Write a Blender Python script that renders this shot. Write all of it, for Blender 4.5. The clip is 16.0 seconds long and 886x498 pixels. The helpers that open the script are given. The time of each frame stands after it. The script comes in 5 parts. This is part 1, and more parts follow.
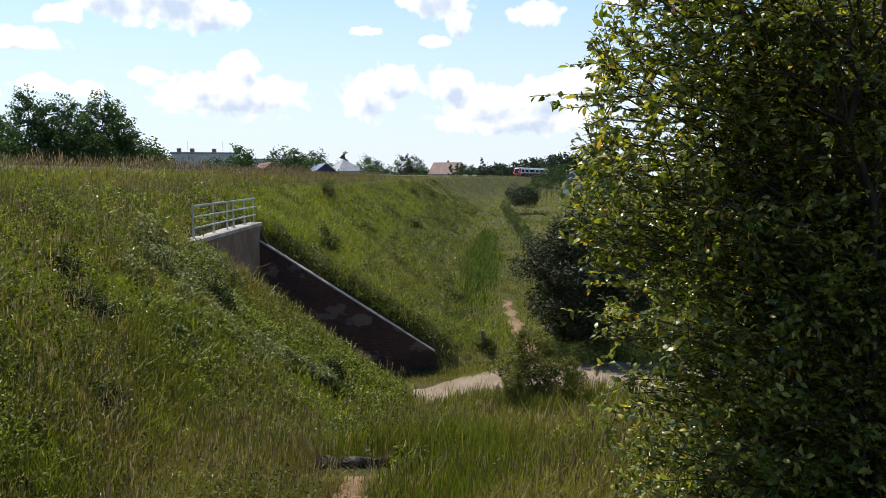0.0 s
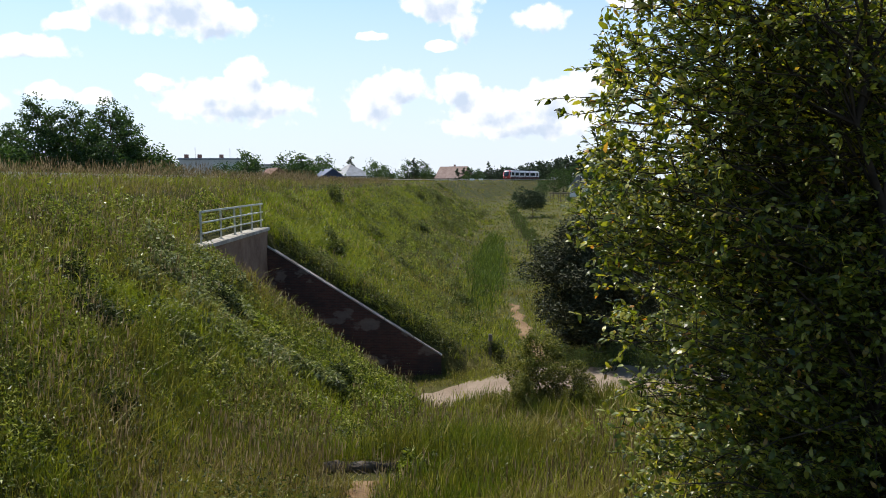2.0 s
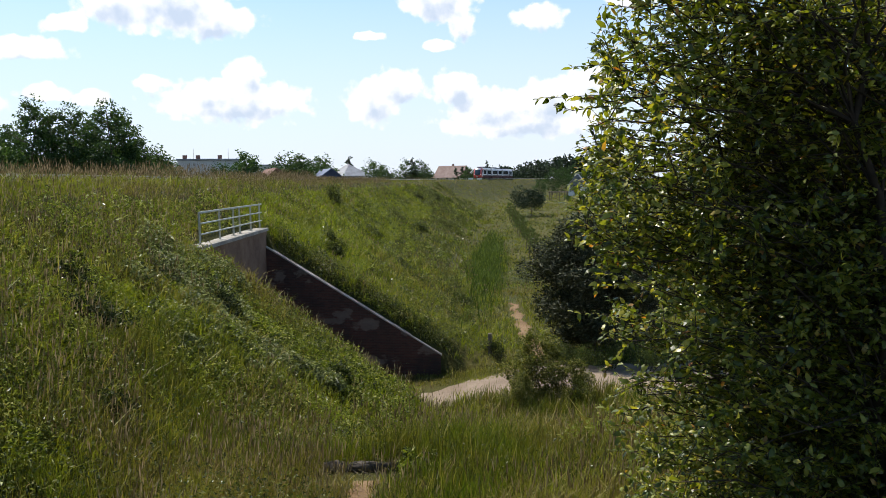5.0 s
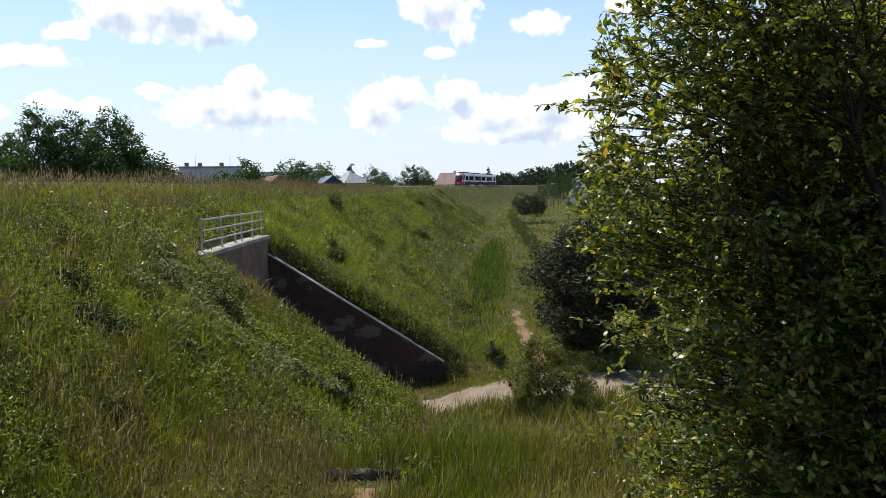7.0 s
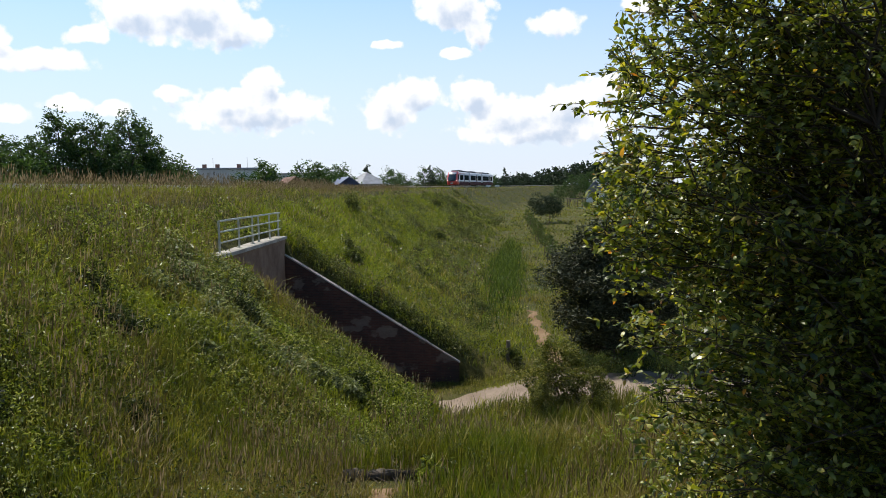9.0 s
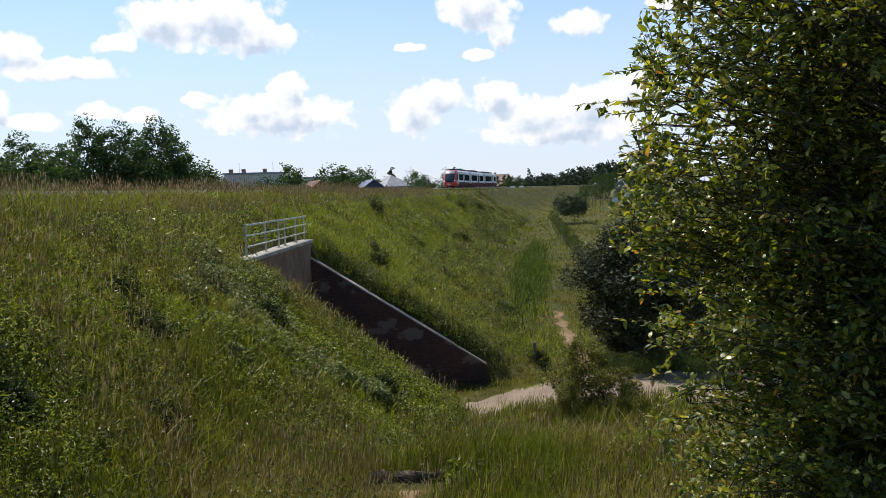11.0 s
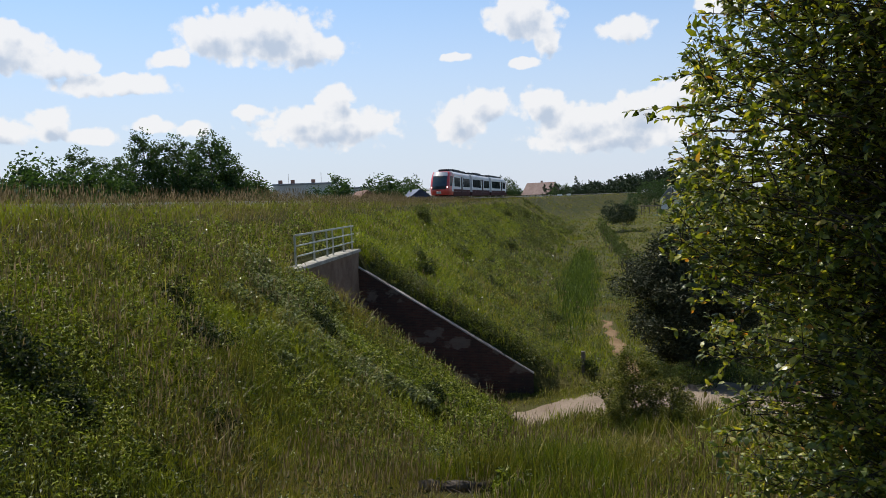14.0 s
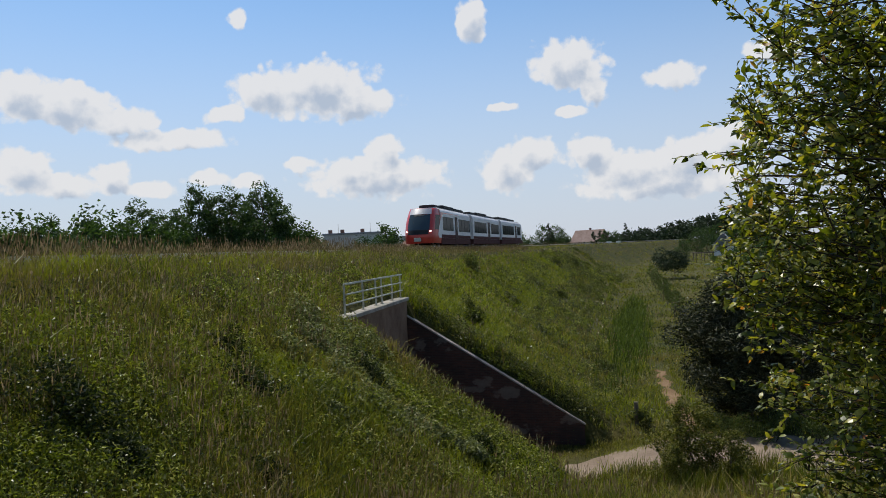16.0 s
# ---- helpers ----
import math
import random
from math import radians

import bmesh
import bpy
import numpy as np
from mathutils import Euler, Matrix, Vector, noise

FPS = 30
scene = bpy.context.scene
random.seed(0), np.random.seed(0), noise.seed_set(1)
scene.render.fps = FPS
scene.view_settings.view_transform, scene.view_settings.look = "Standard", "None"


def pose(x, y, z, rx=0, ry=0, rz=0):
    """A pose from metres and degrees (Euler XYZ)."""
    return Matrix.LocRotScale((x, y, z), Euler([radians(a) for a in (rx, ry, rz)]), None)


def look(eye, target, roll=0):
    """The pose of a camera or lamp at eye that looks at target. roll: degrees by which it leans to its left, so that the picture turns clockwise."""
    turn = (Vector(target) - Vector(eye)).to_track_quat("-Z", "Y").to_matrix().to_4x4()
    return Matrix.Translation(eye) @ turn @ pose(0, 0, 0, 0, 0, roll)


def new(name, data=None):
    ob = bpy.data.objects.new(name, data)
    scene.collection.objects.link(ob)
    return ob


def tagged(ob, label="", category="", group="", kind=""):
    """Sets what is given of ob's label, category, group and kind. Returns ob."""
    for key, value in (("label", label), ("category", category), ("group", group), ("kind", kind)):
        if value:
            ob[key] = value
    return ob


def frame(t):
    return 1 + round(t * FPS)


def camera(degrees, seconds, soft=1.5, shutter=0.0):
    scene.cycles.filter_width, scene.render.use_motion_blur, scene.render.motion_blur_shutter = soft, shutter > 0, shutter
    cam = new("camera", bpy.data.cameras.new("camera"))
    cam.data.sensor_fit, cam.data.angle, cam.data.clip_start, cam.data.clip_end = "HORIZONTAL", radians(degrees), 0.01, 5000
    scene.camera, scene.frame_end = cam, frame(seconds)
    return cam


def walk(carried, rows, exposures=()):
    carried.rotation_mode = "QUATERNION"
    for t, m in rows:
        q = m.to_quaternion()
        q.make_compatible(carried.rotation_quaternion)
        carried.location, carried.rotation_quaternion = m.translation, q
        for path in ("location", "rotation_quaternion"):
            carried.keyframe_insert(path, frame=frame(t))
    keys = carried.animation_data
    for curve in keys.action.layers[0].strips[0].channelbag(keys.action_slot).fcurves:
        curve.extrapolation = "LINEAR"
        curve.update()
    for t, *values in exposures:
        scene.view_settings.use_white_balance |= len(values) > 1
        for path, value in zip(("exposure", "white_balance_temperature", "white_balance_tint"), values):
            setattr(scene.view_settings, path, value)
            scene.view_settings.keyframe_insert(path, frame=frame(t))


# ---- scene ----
cam = camera(61.16, 16.0, soft=0.7)
PATH = [
    (0.0, pose(0, 0, 8.9, 84.490, 0.000, 0.000)),
    (0.5, pose(0, 0, 8.9, 84.596, 0.121, 0.101)),
    (1.0, pose(0, 0, 8.9, 84.727, 0.209, 0.325)),
    (1.5, pose(0, 0, 8.9, 84.752, 0.362, 0.457)),
    (2.0, pose(0, 0, 8.9, 84.806, 0.401, 0.501)),
    (2.5, pose(0, 0, 8.9, 84.775, 0.475, 0.507)),
    (3.0, pose(0, 0, 8.9, 84.750, 0.544, 0.518)),
    (3.5, pose(0, 0, 8.9, 84.713, 0.599, 0.492)),
    (4.0, pose(0, 0, 8.9, 84.669, 0.635, 0.440)),
    (6.5, pose(0, 0, 8.9, 85.135, 0.828, 0.447)),
    (7.0, pose(0, 0, 8.9, 85.282, 0.862, 0.508)),
    (7.5, pose(0, 0, 8.9, 85.380, 0.832, 0.715)),
    (8.0, pose(0, 0, 8.9, 85.330, 0.876, 1.009)),
    (8.5, pose(0, 0, 8.9, 85.332, 0.976, 1.279)),
    (9.0, pose(0, 0, 8.9, 85.346, 1.068, 1.732)),
    (11.5, pose(0, 0, 8.9, 85.548, 2.023, 3.858)),
    (12.0, pose(0, 0, 8.9, 85.496, 2.118, 4.026)),
    (12.5, pose(0, 0, 8.9, 85.508, 2.136, 4.261)),
    (13.0, pose(0, 0, 8.9, 85.532, 2.199, 4.799)),
    (13.5, pose(0, 0, 8.9, 85.674, 2.323, 5.809)),
    (14.0, pose(0, 0, 8.9, 86.335, 2.370, 7.128)),
    (14.5, pose(0, 0, 8.9, 87.942, 2.369, 8.344)),
    (15.0, pose(0, 0, 8.9, 88.816, 2.474, 8.991)),
    (15.5, pose(0, 0, 8.9, 89.583, 2.510, 9.872)),
    (16.0, pose(0, 0, 8.9, 90.187, 2.778, 10.792)),
]
walk(cam, PATH, exposures=[(0.0, 0.65), (4.0, 0.65), (9.0, 0.55), (12.5, 0.46), (13.5, 0.38), (14.5, 0.2), (16.0, 0.08)])

# ---- light ----
SUN_AZ, SUN_EL = -44.0, 58.0          # degrees clockwise from +y, above the horizon
sun = new("sun", bpy.data.lights.new("sun", "SUN"))
sun.data.energy, sun.data.angle, sun.data.color = 5.0, radians(0.53), (1.0, 0.95, 0.86)
_a, _e = radians(SUN_AZ), radians(SUN_EL)
SUN_WAY = Vector((math.sin(_a) * math.cos(_e), math.cos(_a) * math.cos(_e), math.sin(_e)))
sun.matrix_basis = look(SUN_WAY * 100, (0, 0, 0))

# fair-weather clouds: bearing, height, half width, half height, in degrees
CLOUDS = [(-19.7, 12.6, 4.7, 1.9), (-17.2, 11.6, 3.2, 1.5), (-23.5, 12.2, 2.4, 1.7), (-26.4, 10.7, 1.5, 0.7), (-37.2, 11.2, 3.2, 1.6), (-39.7, 11.6, 2.2, 1.6),
          (-33.6, 10.1, 2.6, 0.9), (-30.3, 8.9, 4.1, 0.8), (-39.9, 6.7, 1.9, 1.5), (-37.3, 5.7, 2.2, 0.9), (-34.2, 6.3, 1.6, 1.1), (-32.1, 5.5, 1.7, 0.6),
          (-21.2, 7.0, 1.5, 0.6), (-17.9, 6.6, 1.5, 0.9), (-14.7, 8.0, 1.6, 1.0), (-15.8, 5.9, 5.6, 1.5), (-27.9, 6.2, 1.9, 0.6), (-25.2, 5.9, 1.2, 0.6),
          (-5.5, 5.9, 2.2, 1.6), (-3.5, 7.0, 2.2, 1.3), (0.7, 6.9, 1.9, 1.3), (3.4, 5.6, 3.2, 1.4), (7.4, 5.9, 3.2, 1.4), (10.5, 6.8, 2.4, 1.2),
          (5.7, 4.4, 6.5, 1.3), (-0.7, 13.3, 2.7, 1.8), (1.1, 11.3, 1.2, 1.0), (6.8, 11.7, 2.0, 0.9), (-5.7, 10.6, 1.1, 0.4), (-0.6, 9.9, 1.3, 0.45),
          (-7.8, 17.0, 1.1, 1.5), (-25.2, 17.5, 0.8, 0.7), (13.7, 12.9, 2.2, 0.9), (36, 14, 4, 1.6), (60, 9, 6, 2), (95, 12, 6, 2), (-65, 10, 6, 2), (-100, 14, 6, 2.4), (150, 12, 7, 2.4)]


def build_world():
    w = bpy.data.worlds.new("sky")
    scene.world = w
    w.use_nodes = True
    nt = w.node_tree
    N, L = nt.nodes, nt.links
    N.clear()

    def math_node(op, a, b=None, c=None):
        n = N.new("ShaderNodeMath")
        n.operation = op
        for i, v in enumerate((a, b, c)):
            if v is None:
                continue
            if isinstance(v, (int, float)):
                n.inputs[i].default_value = v
            else:
                L.new(v, n.inputs[i])
        return n.outputs[0]

    sky = N.new("ShaderNodeTexSky")
    sky.sky_type, sky.sun_disc = "NISHITA", False
    sky.sun_elevation, sky.sun_rotation = radians(SUN_EL), radians(SUN_AZ)
    sky.air_density, sky.dust_density, sky.ozone_density = 1.0, 0.3, 2.5
    sky_strength = N.new("ShaderNodeVectorMath")
    sky_strength.operation = "MULTIPLY"
    L.new(sky.outputs[0], sky_strength.inputs[0])
    sky_strength.inputs[1].default_value = (0.162, 0.205, 0.226)
    tc = N.new("ShaderNodeTexCoord")
    sep = N.new("ShaderNodeSeparateXYZ")
    L.new(tc.outputs["Generated"], sep.inputs[0])
    az = math_node("MULTIPLY", math_node("ARCTAN2", sep.outputs[0], sep.outputs[1]), 57.2958)
    el = math_node("MULTIPLY", math_node("ARCSINE", sep.outputs[2]), 57.2958)
    com = N.new("ShaderNodeCombineXYZ")
    L.new(az, com.inputs[0]), L.new(el, com.inputs[1])
    def density(at):
        """Cloud thickness in the direction at: broad bodies, drawn out and fretted by billows."""
        warp = N.new("ShaderNodeTexNoise")
        warp.inputs["Scale"].default_value, warp.inputs["Detail"].default_value = 0.5, 2.0
        L.new(at, warp.inputs["Vector"])
        wv = N.new("ShaderNodeVectorMath")
        wv.operation = "MULTIPLY_ADD"
        L.new(warp.outputs["Color"], wv.inputs[0])
        wv.inputs[1].default_value, wv.inputs[2].default_value = (1.2, 0.7, 0), (-0.6, -0.35, 0)
        add = N.new("ShaderNodeVectorMath")
        L.new(at, add.inputs[0]), L.new(wv.outputs[0], add.inputs[1])
        best = None
        for a, e, cw, ch in CLOUDS:
            sub = N.new("ShaderNodeVectorMath")
            sub.operation = "SUBTRACT"
            L.new(add.outputs[0], sub.inputs[0])
            sub.inputs[1].default_value = (a, e, 0)
            mul = N.new("ShaderNodeVectorMath")
            mul.operation = "MULTIPLY"
            L.new(sub.outputs[0], mul.inputs[0])
            mul.inputs[1].default_value = (1 / cw, 1 / ch, 0)
            ln = N.new("ShaderNodeVectorMath")
            ln.operation = "LENGTH"
            L.new(mul.outputs[0], ln.inputs[0])
            m = math_node("SUBTRACT", 1.0, ln.outputs["Value"])
            best = m if best is None else math_node("MAXIMUM", best, m)
        # cauliflower heads at two sizes, then a fine fret
        for size, depth in ((0.62, 0.50), (1.5, 0.34)):
            puff = N.new("ShaderNodeTexVoronoi")
            puff.feature = "SMOOTH_F1"
            puff.inputs["Scale"].default_value, puff.inputs["Smoothness"].default_value = size, 0.35
            L.new(add.outputs[0], puff.inputs["Vector"])
            best = math_node("ADD", best, math_node("MULTIPLY", math_node("SUBTRACT", 0.42, puff.outputs["Distance"]), depth))
        bil = N.new("ShaderNodeTexNoise")
        bil.inputs["Scale"].default_value, bil.inputs["Detail"].default_value, bil.inputs["Roughness"].default_value = 0.9, 7.0, 0.6
        L.new(at, bil.inputs["Vector"])
        return math_node("ADD", best, math_node("MULTIPLY", math_node("SUBTRACT", bil.outputs["Fac"], 0.32), 0.95))

    dens = density(com.outputs[0])
    mask = N.new("ShaderNodeMapRange")
    mask.interpolation_type = "SMOOTHSTEP"
    L.new(dens, mask.inputs["Value"])
    mask.inputs["From Min"].default_value, mask.inputs["From Max"].default_value = -0.06, 0.30
    # tops are white, bellies a soft blue-grey
    over = N.new("ShaderNodeVectorMath")
    L.new(com.outputs[0], over.inputs[0])
    over.inputs[1].default_value = (-0.3, 1.0, 0)
    core = N.new("ShaderNodeMapRange")
    core.interpolation_type = "SMOOTHSTEP"
    L.new(density(over.outputs[0]), core.inputs["Value"])
    core.inputs["From Min"].default_value, core.inputs["From Max"].default_value = 0.25, 1.1
    tone = N.new("ShaderNodeMix")
    tone.data_type = "RGBA"
    L.new(core.outputs[0], tone.inputs["Factor"])
    tone.inputs["A"].default_value, tone.inputs["B"].default_value = (1.34, 1.34, 1.36, 1), (0.76, 0.88, 1.07, 1)
    # pale haze towards the horizon
    haze = N.new("ShaderNodeMapRange")
    haze.interpolation_type = "SMOOTHSTEP"
    L.new(el, haze.inputs["Value"])
    haze.inputs["From Min"].default_value, haze.inputs["From Max"].default_value = -1.0, 24.0
    haze.inputs["To Min"].default_value, haze.inputs["To Max"].default_value = 0.9, 0.0
    hz = N.new("ShaderNodeMix")
    hz.data_type = "RGBA"
    L.new(haze.outputs[0], hz.inputs["Factor"]), L.new(sky_strength.outputs[0], hz.inputs["A"])
    hz.inputs["B"].default_value = (0.98, 1.04, 1.22, 1)
    mix = N.new("ShaderNodeMix")
    mix.data_type = "RGBA"
    L.new(math_node("MULTIPLY", mask.outputs[0], 0.93), mix.inputs["Factor"])
    L.new(hz.outputs["Result"], mix.inputs["A"]), L.new(tone.outputs["Result"], mix.inputs["B"])
    bg = N.new("ShaderNodeBackground")
    L.new(mix.outputs["Result"], bg.inputs["Color"])
    bg.inputs["Strength"].default_value = 0.55
    out = N.new("ShaderNodeOutputWorld")
    L.new(bg.outputs[0], out.inputs["Surface"])


build_world()


# ---- materials ----
def material(name):
    m = bpy.data.materials.new(name)
    m.use_nodes = True
    nt = m.node_tree
    return m, nt, nt.nodes["Principled BSDF"]


def ramp(nt, fac, stops):
    r = nt.nodes.new("ShaderNodeValToRGB")
    while len(r.color_ramp.elements) < len(stops):
        r.color_ramp.elements.new(0.5)
    for el, (p, c) in zip(r.color_ramp.elements, stops):
        el.position, el.color = p, (*c, 1)
    nt.links.new(fac, r.inputs[0])
    return r.outputs[0]


def noise_tex(nt, scale, detail=4.0, rough=0.6, space="Object", stretch=None):
    t = nt.nodes.new("ShaderNodeTexNoise")
    t.inputs["Scale"].default_value, t.inputs["Detail"].default_value, t.inputs["Roughness"].default_value = scale, detail, rough
    if space == "Position":
        src = nt.nodes.new("ShaderNodeNewGeometry").outputs["Position"]
    else:
        src = nt.nodes.new("ShaderNodeTexCoord").outputs[space]
    if stretch:
        mp = nt.nodes.new("ShaderNodeVectorMath")
        mp.operation = "MULTIPLY"
        mp.inputs[1].default_value = stretch
        nt.links.new(src, mp.inputs[0])
        src = mp.outputs[0]
    nt.links.new(src, t.inputs["Vector"])
    return t.outputs["Fac"]


def mixed(nt, fac, a, b, mode="MIX"):
    n = nt.nodes.new("ShaderNodeMix")
    n.data_type, n.blend_type = "RGBA", mode
    for sock, v in (("Factor", fac), ("A", a), ("B", b)):
        if isinstance(v, tuple):
            n.inputs[sock].default_value = (*v, 1)
        elif isinstance(v, (int, float)):
            n.inputs[sock].default_value = v
        else:
            nt.links.new(v, n.inputs[sock])
    return n.outputs["Result"]


def bumped(nt, bsdf, height, strength=0.3, distance=0.02):
    b = nt.nodes.new("ShaderNodeBump")
    b.inputs["Strength"].default_value, b.inputs["Distance"].default_value = strength, distance
    nt.links.new(height, b.inputs["Height"])
    nt.links.new(b.outputs[0], bsdf.inputs["Normal"])


def surface(name, c1, c2, scale=1.0, fine=14.0, rough=0.85, metal=0.0, bump=0.35, depth=0.02, space="Object"):
    """Two tones at a broad scale, with a fine grain and relief over them."""
    m, nt, b = material(name)
    broad = noise_tex(nt, scale, 3, 0.55, space)
    grain = noise_tex(nt, fine, 6, 0.65, space)
    col = ramp(nt, broad, [(0.32, c1), (0.68, c2)])
    col = mixed(nt, 0.55, col, ramp(nt, grain, [(0.25, (0.55, 0.55, 0.55)), (0.75, (1.25, 1.25, 1.25))]), "MULTIPLY")
    nt.links.new(col, b.inputs["Base Color"])
    b.inputs["Roughness"].default_value, b.inputs["Metallic"].default_value = rough, metal
    b.inputs["Specular IOR Level"].default_value = 0.5 if rough < 0.7 else 0.12
    if bump:
        bumped(nt, b, grain, bump, depth)
    return m


def foliage(name, stops, patch=None, scale=0.12, fresh=None, fresh_scale=0.5, rough=0.55, through_light=0.35, glow=(1.2, 1.35, 0.5), gloss=0.2):
    """Leaves or blades: each its own shade, drifting with place, letting some light through."""
    m, nt, b = material(name)
    isl = nt.nodes.new("ShaderNodeNewGeometry").outputs["Random Per Island"]
    col = ramp(nt, isl, stops)
    if patch:
        n = noise_tex(nt, scale, 3, 0.6, "Position")
        col = mixed(nt, ramp(nt, n, [(0.38, (0, 0, 0)), (0.62, (1, 1, 1))]), col, mixed(nt, 0.8, col, patch), "MIX")
    if fresh:
        n = noise_tex(nt, fresh_scale, 3, 0.6, "Position")
        col = mixed(nt, ramp(nt, n, [(0.47, (0, 0, 0)), (0.60, (1, 1, 1))]), col, mixed(nt, 0.65, col, fresh), "MIX")
    nt.links.new(col, b.inputs["Base Color"])
    b.inputs["Roughness"].default_value = rough
    b.inputs["Specular IOR Level"].default_value = gloss
    tr = nt.nodes.new("ShaderNodeBsdfTranslucent")
    nt.links.new(mixed(nt, 1.0, col, glow, "MULTIPLY"), tr.inputs["Color"])
    mx = nt.nodes.new("ShaderNodeMixShader")
    mx.inputs[0].default_value = through_light
    nt.links.new(b.outputs[0], mx.inputs[1]), nt.links.new(tr.outputs[0], mx.inputs[2])
    nt.links.new(mx.outputs[0], nt.nodes["Material Output"].inputs["Surface"])
    return m


def brick_material():
    m, nt, b = material("old_brick")
    tc = nt.nodes.new("ShaderNodeTexCoord")
    sp = nt.nodes.new("ShaderNodeSeparateXYZ")
    nt.links.new(tc.outputs["Object"], sp.inputs[0])
    ad = nt.nodes.new("ShaderNodeMath")
    nt.links.new(sp.outputs[0], ad.inputs[0]), nt.links.new(sp.outputs[1], ad.inputs[1])
    cb = nt.nodes.new("ShaderNodeCombineXYZ")
    nt.links.new(ad.outputs[0], cb.inputs[0]), nt.links.new(sp.outputs[2], cb.inputs[1])
    br = nt.nodes.new("ShaderNodeTexBrick")
    nt.links.new(cb.outputs[0], br.inputs["Vector"])
    br.inputs["Scale"].default_value = 1.0
    br.inputs["Brick Width"].default_value, br.inputs["Row Height"].default_value, br.inputs["Mortar Size"].default_value = 0.26, 0.077, 0.008
    br.inputs["Color1"].default_value, br.inputs["Color2"].default_value = (0.056, 0.020, 0.0125, 1), (0.098, 0.034, 0.020, 1)
    br.inputs["Mortar"].default_value = (0.075, 0.052, 0.038, 1)
    stain = noise_tex(nt, 0.9, 6, 0.7)
    col = mixed(nt, ramp(nt, stain, [(0.4, (0, 0, 0)), (0.7, (0.75, 0.75, 0.75))]), br.outputs["Color"], (0.022, 0.017, 0.013))
    # remains of a lime render
    lime = noise_tex(nt, 0.55, 5, 0.55, stretch=(1, 1, 1.7))
    col = mixed(nt, ramp(nt, lime, [(0.57, (0, 0, 0)), (0.60, (0.6, 0.6, 0.6)), (0.70, (0.8, 0.8, 0.8))]), col, mixed(nt, noise_tex(nt, 6.0, 5, 0.7), (0.11, 0.08, 0.06), (0.23, 0.185, 0.145)))
    nt.links.new(col, b.inputs["Base Color"])
    b.inputs["Roughness"].default_value = 0.9
    bumped(nt, b, br.outputs["Fac"], -0.5, 0.01)
    return m


def glass_material(name, tint, rough=0.05):
    m, nt, b = material(name)
    b.inputs["Base Color"].default_value = (*tint, 1)
    b.inputs["Roughness"].default_value = rough
    b.inputs["Specular IOR Level"].default_value = 0.25
    return m


